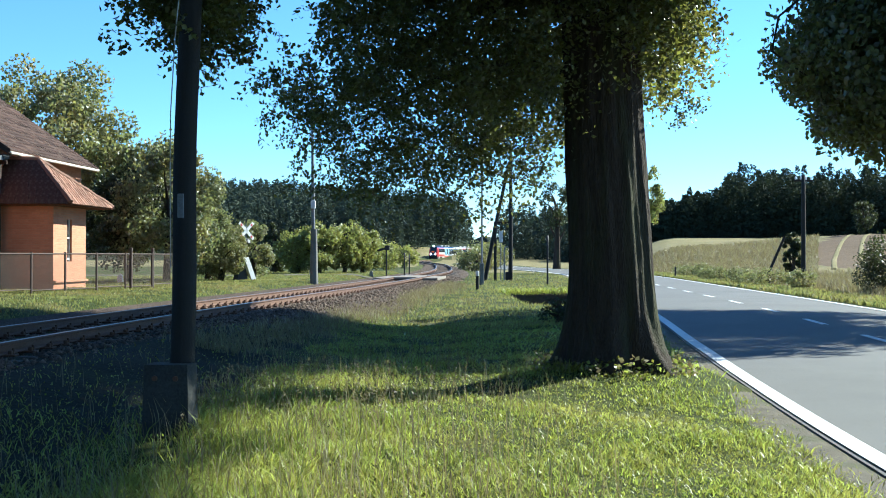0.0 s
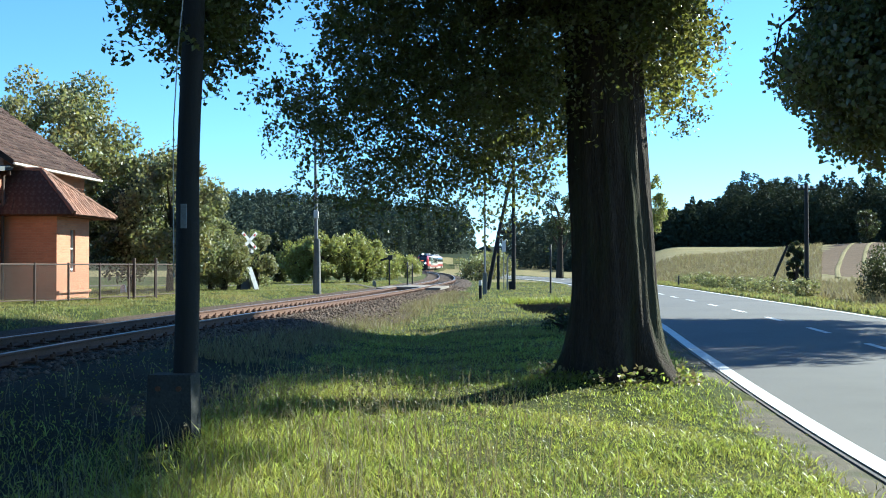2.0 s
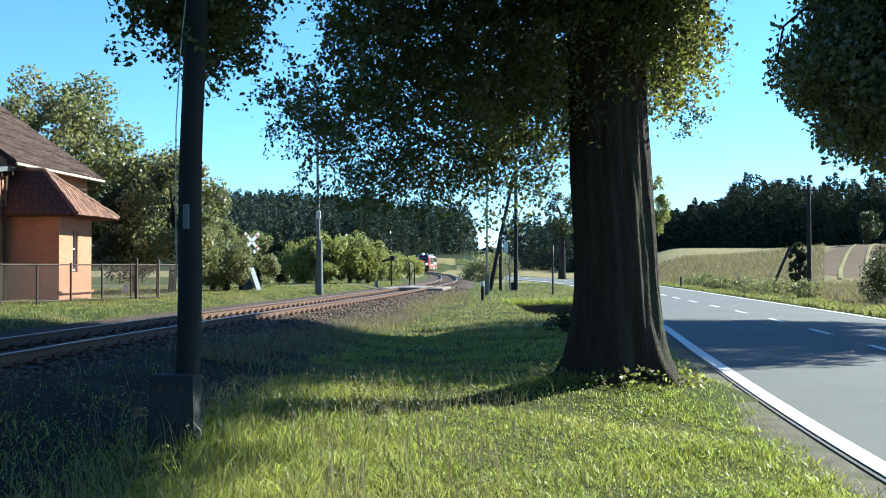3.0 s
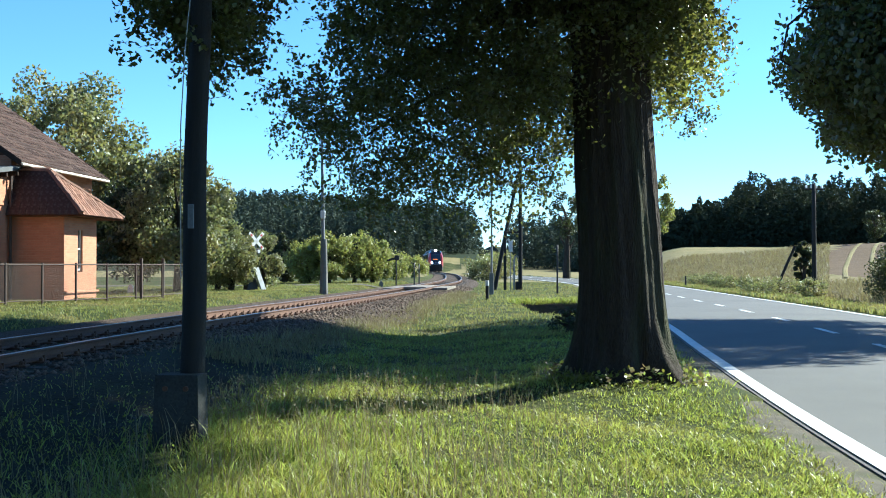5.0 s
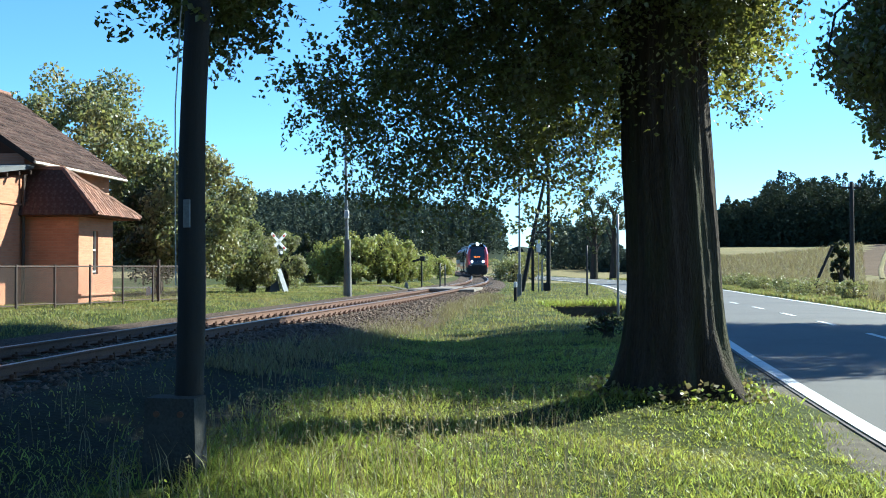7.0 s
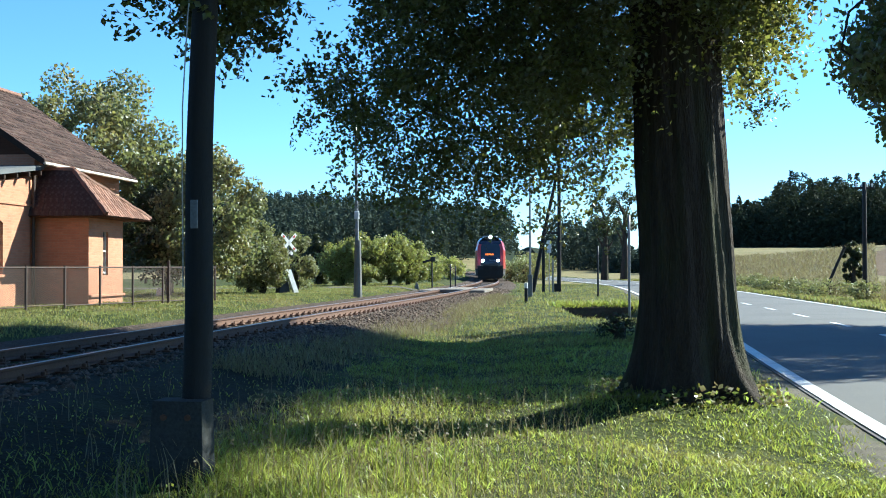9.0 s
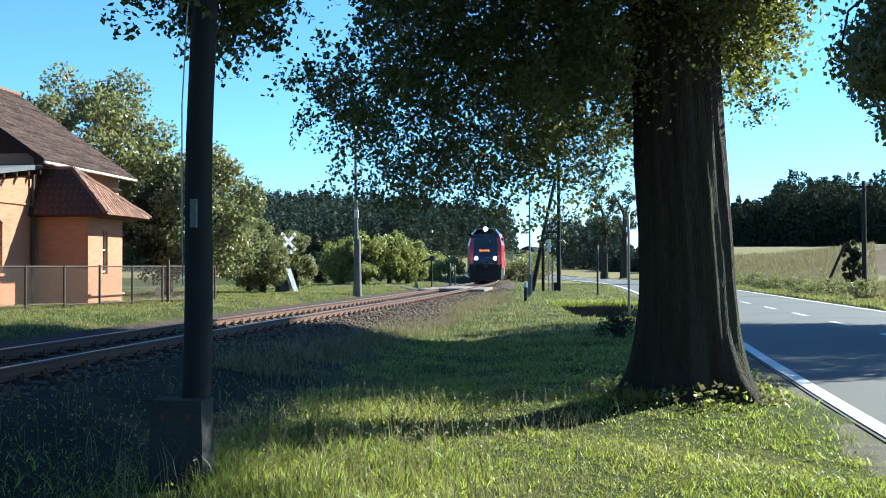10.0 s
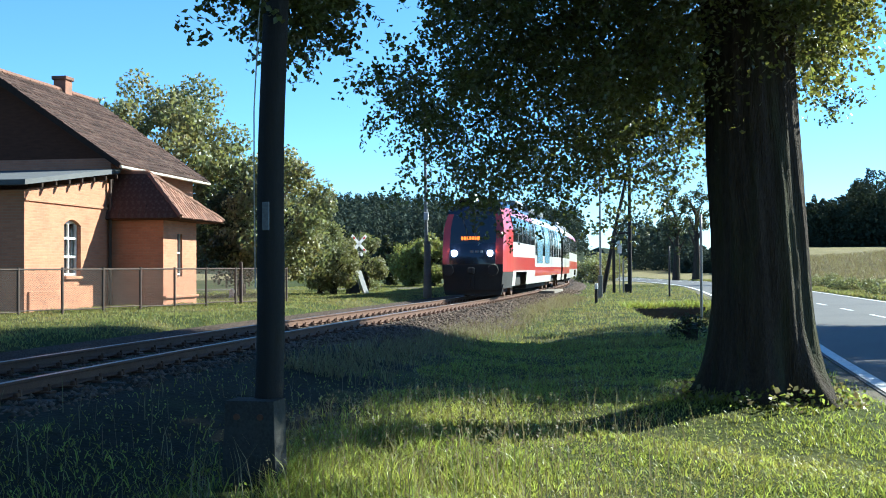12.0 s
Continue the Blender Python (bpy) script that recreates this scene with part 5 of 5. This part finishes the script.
    part("ledge", Shape().box((pw + 0.04, (p0 + p1) / 2, 0.32), (0.1, p1 - p0, 0.08), b=0.015), BRICK, H)
    # hipped porch roof: two side slopes and a tiled front hip
    ex, y0, y1, ez = 2.4, -0.35, 3.33, 2.75
    apex, back = Vector((1.03, 0.42, 4.13)), Vector((0.0, 0.42, 4.16))
    near, far = Vector((ex, y0, ez)), Vector((ex, y1, ez))
    part("porch_soffit", Shape().slab([(0, y0 + 0.04, ez - 0.06), (ex - 0.04, y0 + 0.04, ez - 0.06), (ex - 0.04, y1 - 0.04, ez - 0.06), (0, y1 - 0.04, ez - 0.06)], (0, 0, 0.04)), BOARD, H, "weathered boarding under the porch eaves")
    part("porch_roof_side", Shape().slab([(0, y0, ez), near, apex, back], (0, 0, -0.05)), BOARD, H)
    part("porch_roof_side", Shape().slab([(0, y1, ez), far, apex, back], (0, 0, -0.05)), TILE_D, H)
    part("porch_roof_front", Shape().slab([near, far, apex], (0, 0, -0.05)), BOARD, H)
    tl = Shape()
    tl.slab([(-0.15, -0.1, 0.022), (0.15, -0.1, 0.012), (0.15, 0.098, 0.012), (-0.15, 0.098, 0.022)], (0, 0, -0.02))
    tl.tube([(-0.16, 0.085, 0.024), (0.16, 0.085, 0.008)], [0.024, 0.026], 5)
    me = mesh_of("roof_tile", tl.v, tl.f, TILE_R)
    fix_normals(me)
    # darker tiles put the shade of the near porch slope into its colour
    flat = Shape().slab([(-0.15, -0.1, 0.03), (0.15, -0.1, 0.03), (0.15, 0.1, 0.03), (-0.15, 0.1, 0.03)], (0, 0, -0.03))
    dark = mesh_of("roof_tile", flat.v, flat.f, TILE_D)
    fix_normals(dark)
    rng = random.Random(3)

    def lay(a, b, ta, tb, rows, me):
        """Courses of tiles between an eave a-b and a top line ta-tb."""
        across = (b - a).normalized()
        up = (ta - a) - across * (ta - a).dot(across)
        down = -up.normalized()
        nrm = down.cross(across)
        for i in range(rows):
            u = (i + 0.5) / rows
            lo_, hi_ = a.lerp(ta, u).dot(across), b.lerp(tb, u).dot(across)
            n = max(1, int((hi_ - lo_) / 0.2 + 0.45))
            base = a + up * u
            for k in range(n):
                t = lo_ + (hi_ - lo_) * (k + 0.5) / n + rng.uniform(-0.012, 0.012)
                c = base + across * (t - base.dot(across)) + nrm * (0.02 + rng.uniform(0, 0.02))
                m = Matrix((down, across, nrm)).transposed().to_4x4()
                m.translation = c
                ob = new("roof_tile", me)
                ob.parent = H
                ob.matrix_basis = m @ pose(0, 0, 0, rng.uniform(-2, 2), 3 + rng.uniform(-2, 2), rng.uniform(-3, 3))
    lay(near, far, apex, apex + Vector((0, 0.02, 0)), 9, me)
    # near slope, turned from the sun: laid in the darker tiles
    lay(Vector((0, y0, ez)), near, back, apex, 7, dark)
    for e in (near, far):
        pts = [e.lerp(apex, k / 8) + Vector((0, 0, 0.04 + 0.012 * (k % 2))) for k in range(9)]
        part("hip_tiles", Shape().tube(pts, [0.09 if k % 2 else 0.075 for k in range(9)], 7), TILE_R, H)
    part("porch_ridge", Shape().tube([back + Vector((0, 0, 0.04)), apex + Vector((0.05, 0, 0.04))], 0.09, 7), TILE_R, H)
    return H


# ---- the train ----
def car_half_width(y, z, nose):
    f = max(0.0, (y - nose + 2.2) / 2.2)
    w = 1.43 - 0.24 * f * f
    if z > 2.4:
        w -= 0.22 * ((z - 2.4) / 0.9) ** 2
    if z < 0.95:
        w -= 0.12 * (0.95 - z)
    return max(w, 0.2)


def car_y(y, z, nose):
    f = max(0.0, (y - nose + 2.2) / 2.2)
    back = 0.38 * max(0.0, z - 1.5) ** 1.15 if z > 1.5 else 0.12 * max(0.0, 0.9 - z)
    return y - f * back


def make_car(name, label, front):
    """One car of the train, its nose towards +y, standing on the rails at its own origin."""
    N = 12.0
    car = thing(name, label, "train")
    ys = [-N, -N + 0.02] + list(np.linspace(-N + 1.2, N - 2.2, 16)) + [N - 1.6, N - 1.1, N - 0.6, N - 0.25, N]
    nose = N if front else N + 9

    def band(nm, za, zb, y0, y1, material, label="", push=0.0):
        yy = sorted(set([y0, y1] + [y for y in ys if y0 < y < y1]))
        for sd in (-1, 1):
            s, v = Shape(), []
            for y in yy:
                for z in np.linspace(za, zb, 4):
                    v.append((sd * (car_half_width(y, z, nose) + push), car_y(y, z, nose), z))
            f = [(i * 4 + j, i * 4 + j + 1, (i + 1) * 4 + j + 1, (i + 1) * 4 + j) for i in range(len(yy) - 1) for j in range(3)]
            s.add(v, f)
            part(nm, s, material, car, label, smooth=False)
    low = N - 9.5 if front else 40
    cut = N - 1.5 if front else N
    # high-floor cab part and low-floor saloon
    for a, b, dz in ((low, cut, 0.0), (-N, low, -0.42)) if front else ((2.5, N, -0.42), (-N, 2.5, 0.0)):
        cuts = sorted({a, b} | {q for q in (N - 6.1, N - 2.3, -N + 2.3, -N + 6.1) if a < q < b})
        for q0, q1 in zip(cuts[:-1], cuts[1:]):
            over = any(abs((q0 + q1) / 2 - c) < 1.95 for c in (N - 4.2, -N + 4.2))
            band("skirt", 0.74 if over and dz else (0.93 if over else 0.42), 0.98 + dz * 0.6, q0, q1, CREAM)
        band("red_stripe", 0.98 + dz * 0.6, 1.50 + dz * 0.9, a, b, RED)
        band("white_stripe", 1.50 + dz * 0.9, 2.05 + dz, a, b, CREAM)
        band("window_band", 2.05 + dz, 3.02, a, b, GLASS, "dark window band")
        band("cantrail", 3.02, 3.3, a, b, CREAM if dz else RED)
        k, w = a + 0.25, 1.55
        while k + 0.12 < b:
            band("pillar", 2.05 + dz, 3.02, k, k + 0.16, CREAM if dz else RUBBER, push=0.012)
            k += w
    if front:
        band("corner_post", 0.95, 3.3, cut - 0.02, N, RED, "red front corner")
        band("corner_skirt", 0.35, 0.95, cut - 0.02, N, UNDER)
        for a, b in ((low - 3.4, low - 0.9), (low - 7.0, low - 4.6)):
            band("large_window", 1.3, 3.0, a, b, BLUEGLASS, "large window with a pale blue reflection painted in", push=0.02)
        # the front
        def front_panel(nm, za, zb, xa, xb, material, push=0.0, rows=5, cols=8, label=""):
            v = []
            for z in np.linspace(za, zb, rows):
                w = car_half_width(N, z, N)
                for u in np.linspace(xa, xb, cols):
                    bulge = 0.16 * (1 - u * u)
                    v.append((u * w, car_y(N, z, N) + bulge + push, z))
            s = Shape().add(v, [(i * cols + j, i * cols + j + 1, (i + 1) * cols + j + 1, (i + 1) * cols + j) for i in range(rows - 1) for j in range(cols - 1)])
            return part(nm, s, material, car, label, smooth=True)
        front_panel("bumper", 0.30, 1.22, -1, 1, UNDER, label="black lower apron")
        front_panel("lower_front", 1.22, 1.98, -0.76, 0.76, NAVY)
        front_panel("windscreen", 1.98, 3.06, -0.76, 0.76, GLASS, label="large dark windscreen")
        front_panel("brow", 3.06, 3.34, -1, 1, NAVY)
        front_panel("front_pillar", 1.22, 3.06, -1, -0.76, RED, cols=3)
        front_panel("front_pillar", 1.22, 3.06, 0.76, 1, RED, cols=3)
        fy = N + 0.14
        # lamp discs are oversized, their glare drawn as part of the shape
        for e in (-1, 1):
            part("headlamp", Shape().tube([(e * 0.70, fy - 0.16, 1.62), (e * 0.70, fy - 0.02, 1.62)], [0.11, 0.11], 16), LAMP, car, "lit white headlamp")
            part("buffer", Shape().tube([(e * 0.87, N - 0.2, 1.02), (e * 0.87, N + 0.42, 1.02), (e * 0.87, N + 0.44, 1.02), (e * 0.87, N + 0.5, 1.02)], [0.09, 0.09, 0.21, 0.2], 14), UNDER, car)
        tb = car_y(N, 3.34, N)
        part("top_lamp", Shape().tube([(0, tb - 0.2, 3.66), (0, tb + 0.14, 3.66)], [0.14, 0.14], 14), LAMP, car, "lit white roof lamp")
        part("lamp_housing", Shape().box((0, tb - 0.3, 3.6), (0.5, 0.7, 0.34), b=0.08), NAVY, car)
        x = -0.28
        for w in (0.1, 0.05, 0.09, 0.08, 0.06, 0.1, 0.07):
            part("display_bar", Shape().box((x + w / 2, car_y(N, 2.16, N) + 0.17, 2.16), (w, 0.02, 0.13)), AMBER, car, "lit amber destination bar")
            x += w + 0.03
        x = -0.42
        for w in (0.1, 0.14, 0.14):
            part("number_bar", Shape().box((x + w / 2, car_y(N, 1.66, N) + 0.165, 1.68), (w, 0.02, 0.08)), GREYMETAL, car)
            x += w + 0.06
        part("coupler", Shape().box((0, N + 0.2, 1.0), (0.24, 0.6, 0.24), b=0.04).box((0, N + 0.1, 0.62), (0.12, 0.12, 0.5), b=0.02), UNDER, car)
        part("snow_plough", Shape().slab([(-1.1, N - 0.3, 0.12), (1.1, N - 0.3, 0.12), (1.2, N - 0.3, 0.5), (-1.2, N - 0.3, 0.5)], (0, 0.2, 0)), UNDER, car)
        part("wiper", Shape().tube([(0.1, car_y(N, 2.0, N) + 0.19, 2.02), (0.45, car_y(N, 2.9, N) + 0.17, 2.9)], 0.018, 6), RUBBER, car)
    # roof
    s, v, cols = Shape(), [], 9
    for y in ys:
        for u in np.linspace(-1, 1, cols):
            z = 3.3 + 0.40 * math.sqrt(max(0.0, 1 - u * u))
            v.append((u * car_half_width(y, 3.3, nose), car_y(y, z, nose) if front else y, z))
    s.add(v, [(i * cols + j, i * cols + j + 1, (i + 1) * cols + j + 1, (i + 1) * cols + j) for i in range(len(ys) - 1) for j in range(cols - 1)])
    part("roof", s, GREYMETAL if not front else NAVY, car, smooth=True)
    for y in (-7, -2.5, 2.5):
        part("roof_unit", Shape().box((0, y, 3.78), (1.5, 2.6, 0.32), b=0.08), GREYMETAL, car)
    part("underframe", Shape().box((0, 0, 0.62), (2.3, 2 * N - 1.6, 0.5), b=0.05).box((0, -1, 0.4), (2.2, 9, 0.4), b=0.05), UNDER, car)
    part("end_wall", Shape().box((0, -N + 0.06, 1.9), (2.5, 0.1, 2.7)), UNDER, car)
    part("gangway", Shape().box((0, -N - 0.2, 1.9), (1.5, 0.7, 2.4), b=0.1), RUBBER, car)
    if not front:
        part("end_wall", Shape().box((0, N - 0.06, 1.9), (2.5, 0.1, 2.7)), UNDER, car)
    for ob in car.children:
        ob.data.transform(Matrix.Diagonal((1, 1, 1.08, 1)))
    for yb in (N - 4.2, -N + 4.2):
        bg = part("bogie", Shape().box((0, yb, 0.5), (2.1, 3.0, 0.22), b=0.05), UNDER, car)
        for e in (-1, 1):
            for g in (-1.15, 1.15):
                part("wheel", Shape().tube([(e * 0.68, yb + g, 0.42), (e * 0.70, yb + g, 0.42), (e * 0.71, yb + g, 0.42), (e * 0.83, yb + g, 0.42)], [0.45, 0.45, 0.42, 0.42], 20), RUST, bg)
    return car


def track_pose(g, d):
    """A car's pose with its middle at the length g along the track, running towards the start of the line."""
    a = np.array([np.interp(g - 8, d, TRACK[:, 0]), np.interp(g - 8, d, TRACK[:, 1])])
    b = np.array([np.interp(g + 8, d, TRACK[:, 0]), np.interp(g + 8, d, TRACK[:, 1])])
    h, c = a - b, (a + b) / 2
    return pose(c[0], c[1], RAIL_TOP, 0, 0, math.degrees(math.atan2(-h[0], h[1])))


def motions():
    d = np.concatenate([[0], np.cumsum(np.linalg.norm(np.diff(TRACK, axis=0), axis=1))])
    when = [0, 1, 2, 3, 4, 5, 6, 6.5, 7, 8, 9, 9.5, 10, 10.5, 11, 11.5, 12]
    nose = [320, 297, 274.5, 252, 229, 206.5, 183, 164, 143, 124.5, 105, 95, 85.5, 75.2, 64.8, 54.6, 44.8]
    for car, back in ((TRAIN[0], 12.5), (TRAIN[1], 37.3)):
        rows = []
        for t, y in zip(when, nose):
            rows.append((t, track_pose(float(np.interp(y, TRACK[:, 1], d)) + back, d)))
        walk(car, rows)


# ---- build ----
make_ground()
make_road()
make_track()
make_crossing()
make_field_tracks()
make_forests()
make_bend_wood()
make_big_tree()
# the last lobe is out of view, added to cast the shade band on the grass
roadside_tree((15.8, 32.5, 0.1), (-0.5, 0.2, 18), ((0.9, 1.2, 10.6, 5.5, 9.0, 6.0), (-0.2, 0.5, 16.5, 4.5, 5.5, 3.5), (-2.2, 0.4, 7.4, 3.3, 5.0, 2.6), (-2.5, 1.0, 12.2, 5.0, 4.4, 1.6)), 1400, 200, 0.19, 31, "large dark roadside tree with boughs over the road")
# unseen tree and wood behind the camera, added to dim skylight on the verge
roadside_tree((1.9, -6.0, 0.1), (0.2, 0.3, 14), ((-1.0, 0.6, 9.6, 5.5, 4.6, 4.4), (0.0, 0.0, 13.0, 4.0, 4.0, 4.0)), 420, 110, 0.26, 33, "unseen lime added behind the camera to dim skylight")
_r = np.random.default_rng(19)
_x, _y = _r.uniform(-34, -14, 150), _r.uniform(-34, 7, 150)
forest("unseen_wood", np.stack([_x, _y, ground_z(_x, _y) - 0.3], 1), 13, 2.8, 170, 0.8, "unseen wood added behind the camera to dim skylight", 29, conifer=0.3, material=NEEDLE_D)
make_house()
make_fence()
make_pole()
make_posts()
# low weeds where the meadow meets the far roadside
_r = np.random.default_rng(23)
for k in range(9):
    _y = 56 + 5.2 * k
    _x = float(offset(ROAD, _y)) + _r.uniform(5.6, 6.6)
    round_tree("bush", (_x, _y, float(ground_z(_x, _y))), _r.uniform(0.7, 1.15), _r.uniform(0.8, 1.3), 1500, 0.1, LEAF_B, 200 + k, "low green weeds at the edge of the dry meadow", "bush", trunk_r=0.03, low=0.02)
# trees and bushes round the house
for i, (x, y, h, r, n, ls, m, lab) in enumerate((
        (-17.4, 50, 9.6, 3.3, 16200, 0.18, LEAF_B, "maple tree with pale sunlit leaves behind the house"),
        (-14.2, 51, 6.9, 2.6, 14400, 0.17, LEAF_B, "grey-green tree behind the house"),
        (-11.3, 46, 5.6, 2.3, 16200, 0.14, LEAF_B, "dense green tree beside the house"),
        (-13.0, 46.5, 4.6, 2.0, 10800, 0.14, LEAF_D, "dark bush beside the house"),
        (-10.75, 51.5, 3.4, 1.25, 10800, 0.10, LEAF_B, "leafy green bush beside the crossing sign"),
        (-9.6, 57, 2.9, 1.2, 9000, 0.11, LEAF_B, "leafy green bush beside the crossing sign"),
        (-9.9, 50.2, 2.6, 1.3, 10000, 0.10, LEAF_B, "dense green bush beside the fence"),
        (-12.6, 72, 3.7, 1.1, 6300, 0.14, LEAF_D, "small dark conifer in the garden"),
        (-11.0, 74, 3.3, 1.0, 6300, 0.14, LEAF_D, "small dark conifer in the garden"),
        (-9.0, 70, 2.7, 1.5, 8100, 0.14, LEAF_Y, "yellow-green leafy hedge bush"),
        (-7.6, 69, 3.0, 1.5, 8100, 0.14, LEAF_Y, "yellow-green leafy hedge bush"),
        (-6.2, 71, 3.5, 1.5, 8100, 0.14, LEAF_Y, "yellow-green leafy hedge bush"),
        (-5.2, 72.5, 2.8, 1.3, 7200, 0.14, LEAF_Y, "yellow-green leafy hedge bush"),
        (-4.6, 88, 1.8, 1.2, 2700, 0.14, LEAF_Y, "low scrub beside the track"),
        (-3.6, 100, 2.0, 1.4, 2700, 0.15, LEAF_Y, "low scrub beside the track"),
        (3.4, 118, 2.6, 2.4, 3600, 0.21, LEAF_B, "scrub beside the railway bend"),
        (6.0, 150, 3.4, 3.4, 4500, 0.24, LEAF_B, "scrub beside the railway bend"),
        (-9.0, 150, 3.0, 3.2, 4500, 0.24, LEAF_Y, "scrub beside the railway bend"),
        (2.85, 27.0, 0.55, 0.5, 828, 0.06, LEAF_D, "low dark weeds beside the ditch"),
        (22.2, 72, 3.3, 0.62, 12000, 0.11, LEAF_D, "narrow dark conifer at the meadow edge"),
        (51.0, 138, 4.2, 1.4, 2700, 0.21, LEAF_D, "lone small tree on the ploughed rise"),
        (19.9, 49.5, 2.5, 1.8, 12600, 0.09, LEAF_D, "dark roadside bush beyond the road"),
        (14.5, 146, 11.5, 2.1, 2340, 0.24, LEAF_D, "pollarded roadside tree with a thick trunk"),
        (16.5, 142, 12.0, 2.1, 2340, 0.24, LEAF_D, "pollarded roadside tree with a thick trunk"),
        (19.3, 108, 10.4, 1.8, 4500, 0.21, LEAF_Y, "small yellowing roadside tree"))):
    trunk = 0.42 if "pollarded" in lab else 0.13
    round_tree("tree" if "tree" in lab or "conifer" in lab else "bush", (x, y, float(ground_z(x, y))), h, r, n, ls, m, 60 + i, lab,
               "tree" if "tree" in lab or "conifer" in lab else "bush", trunk_r=trunk, low=0.45 if trunk > 0.3 or "yellowing" in lab else (0.02 if h < 6 else 0.15), squash=1.0)
make_grass()
TRAIN = (make_car("railcar", "red and white railcar with lit headlamps and dark front", True), make_car("trailer_car", "red and white trailer car coupled behind the railcar", False))
motions()
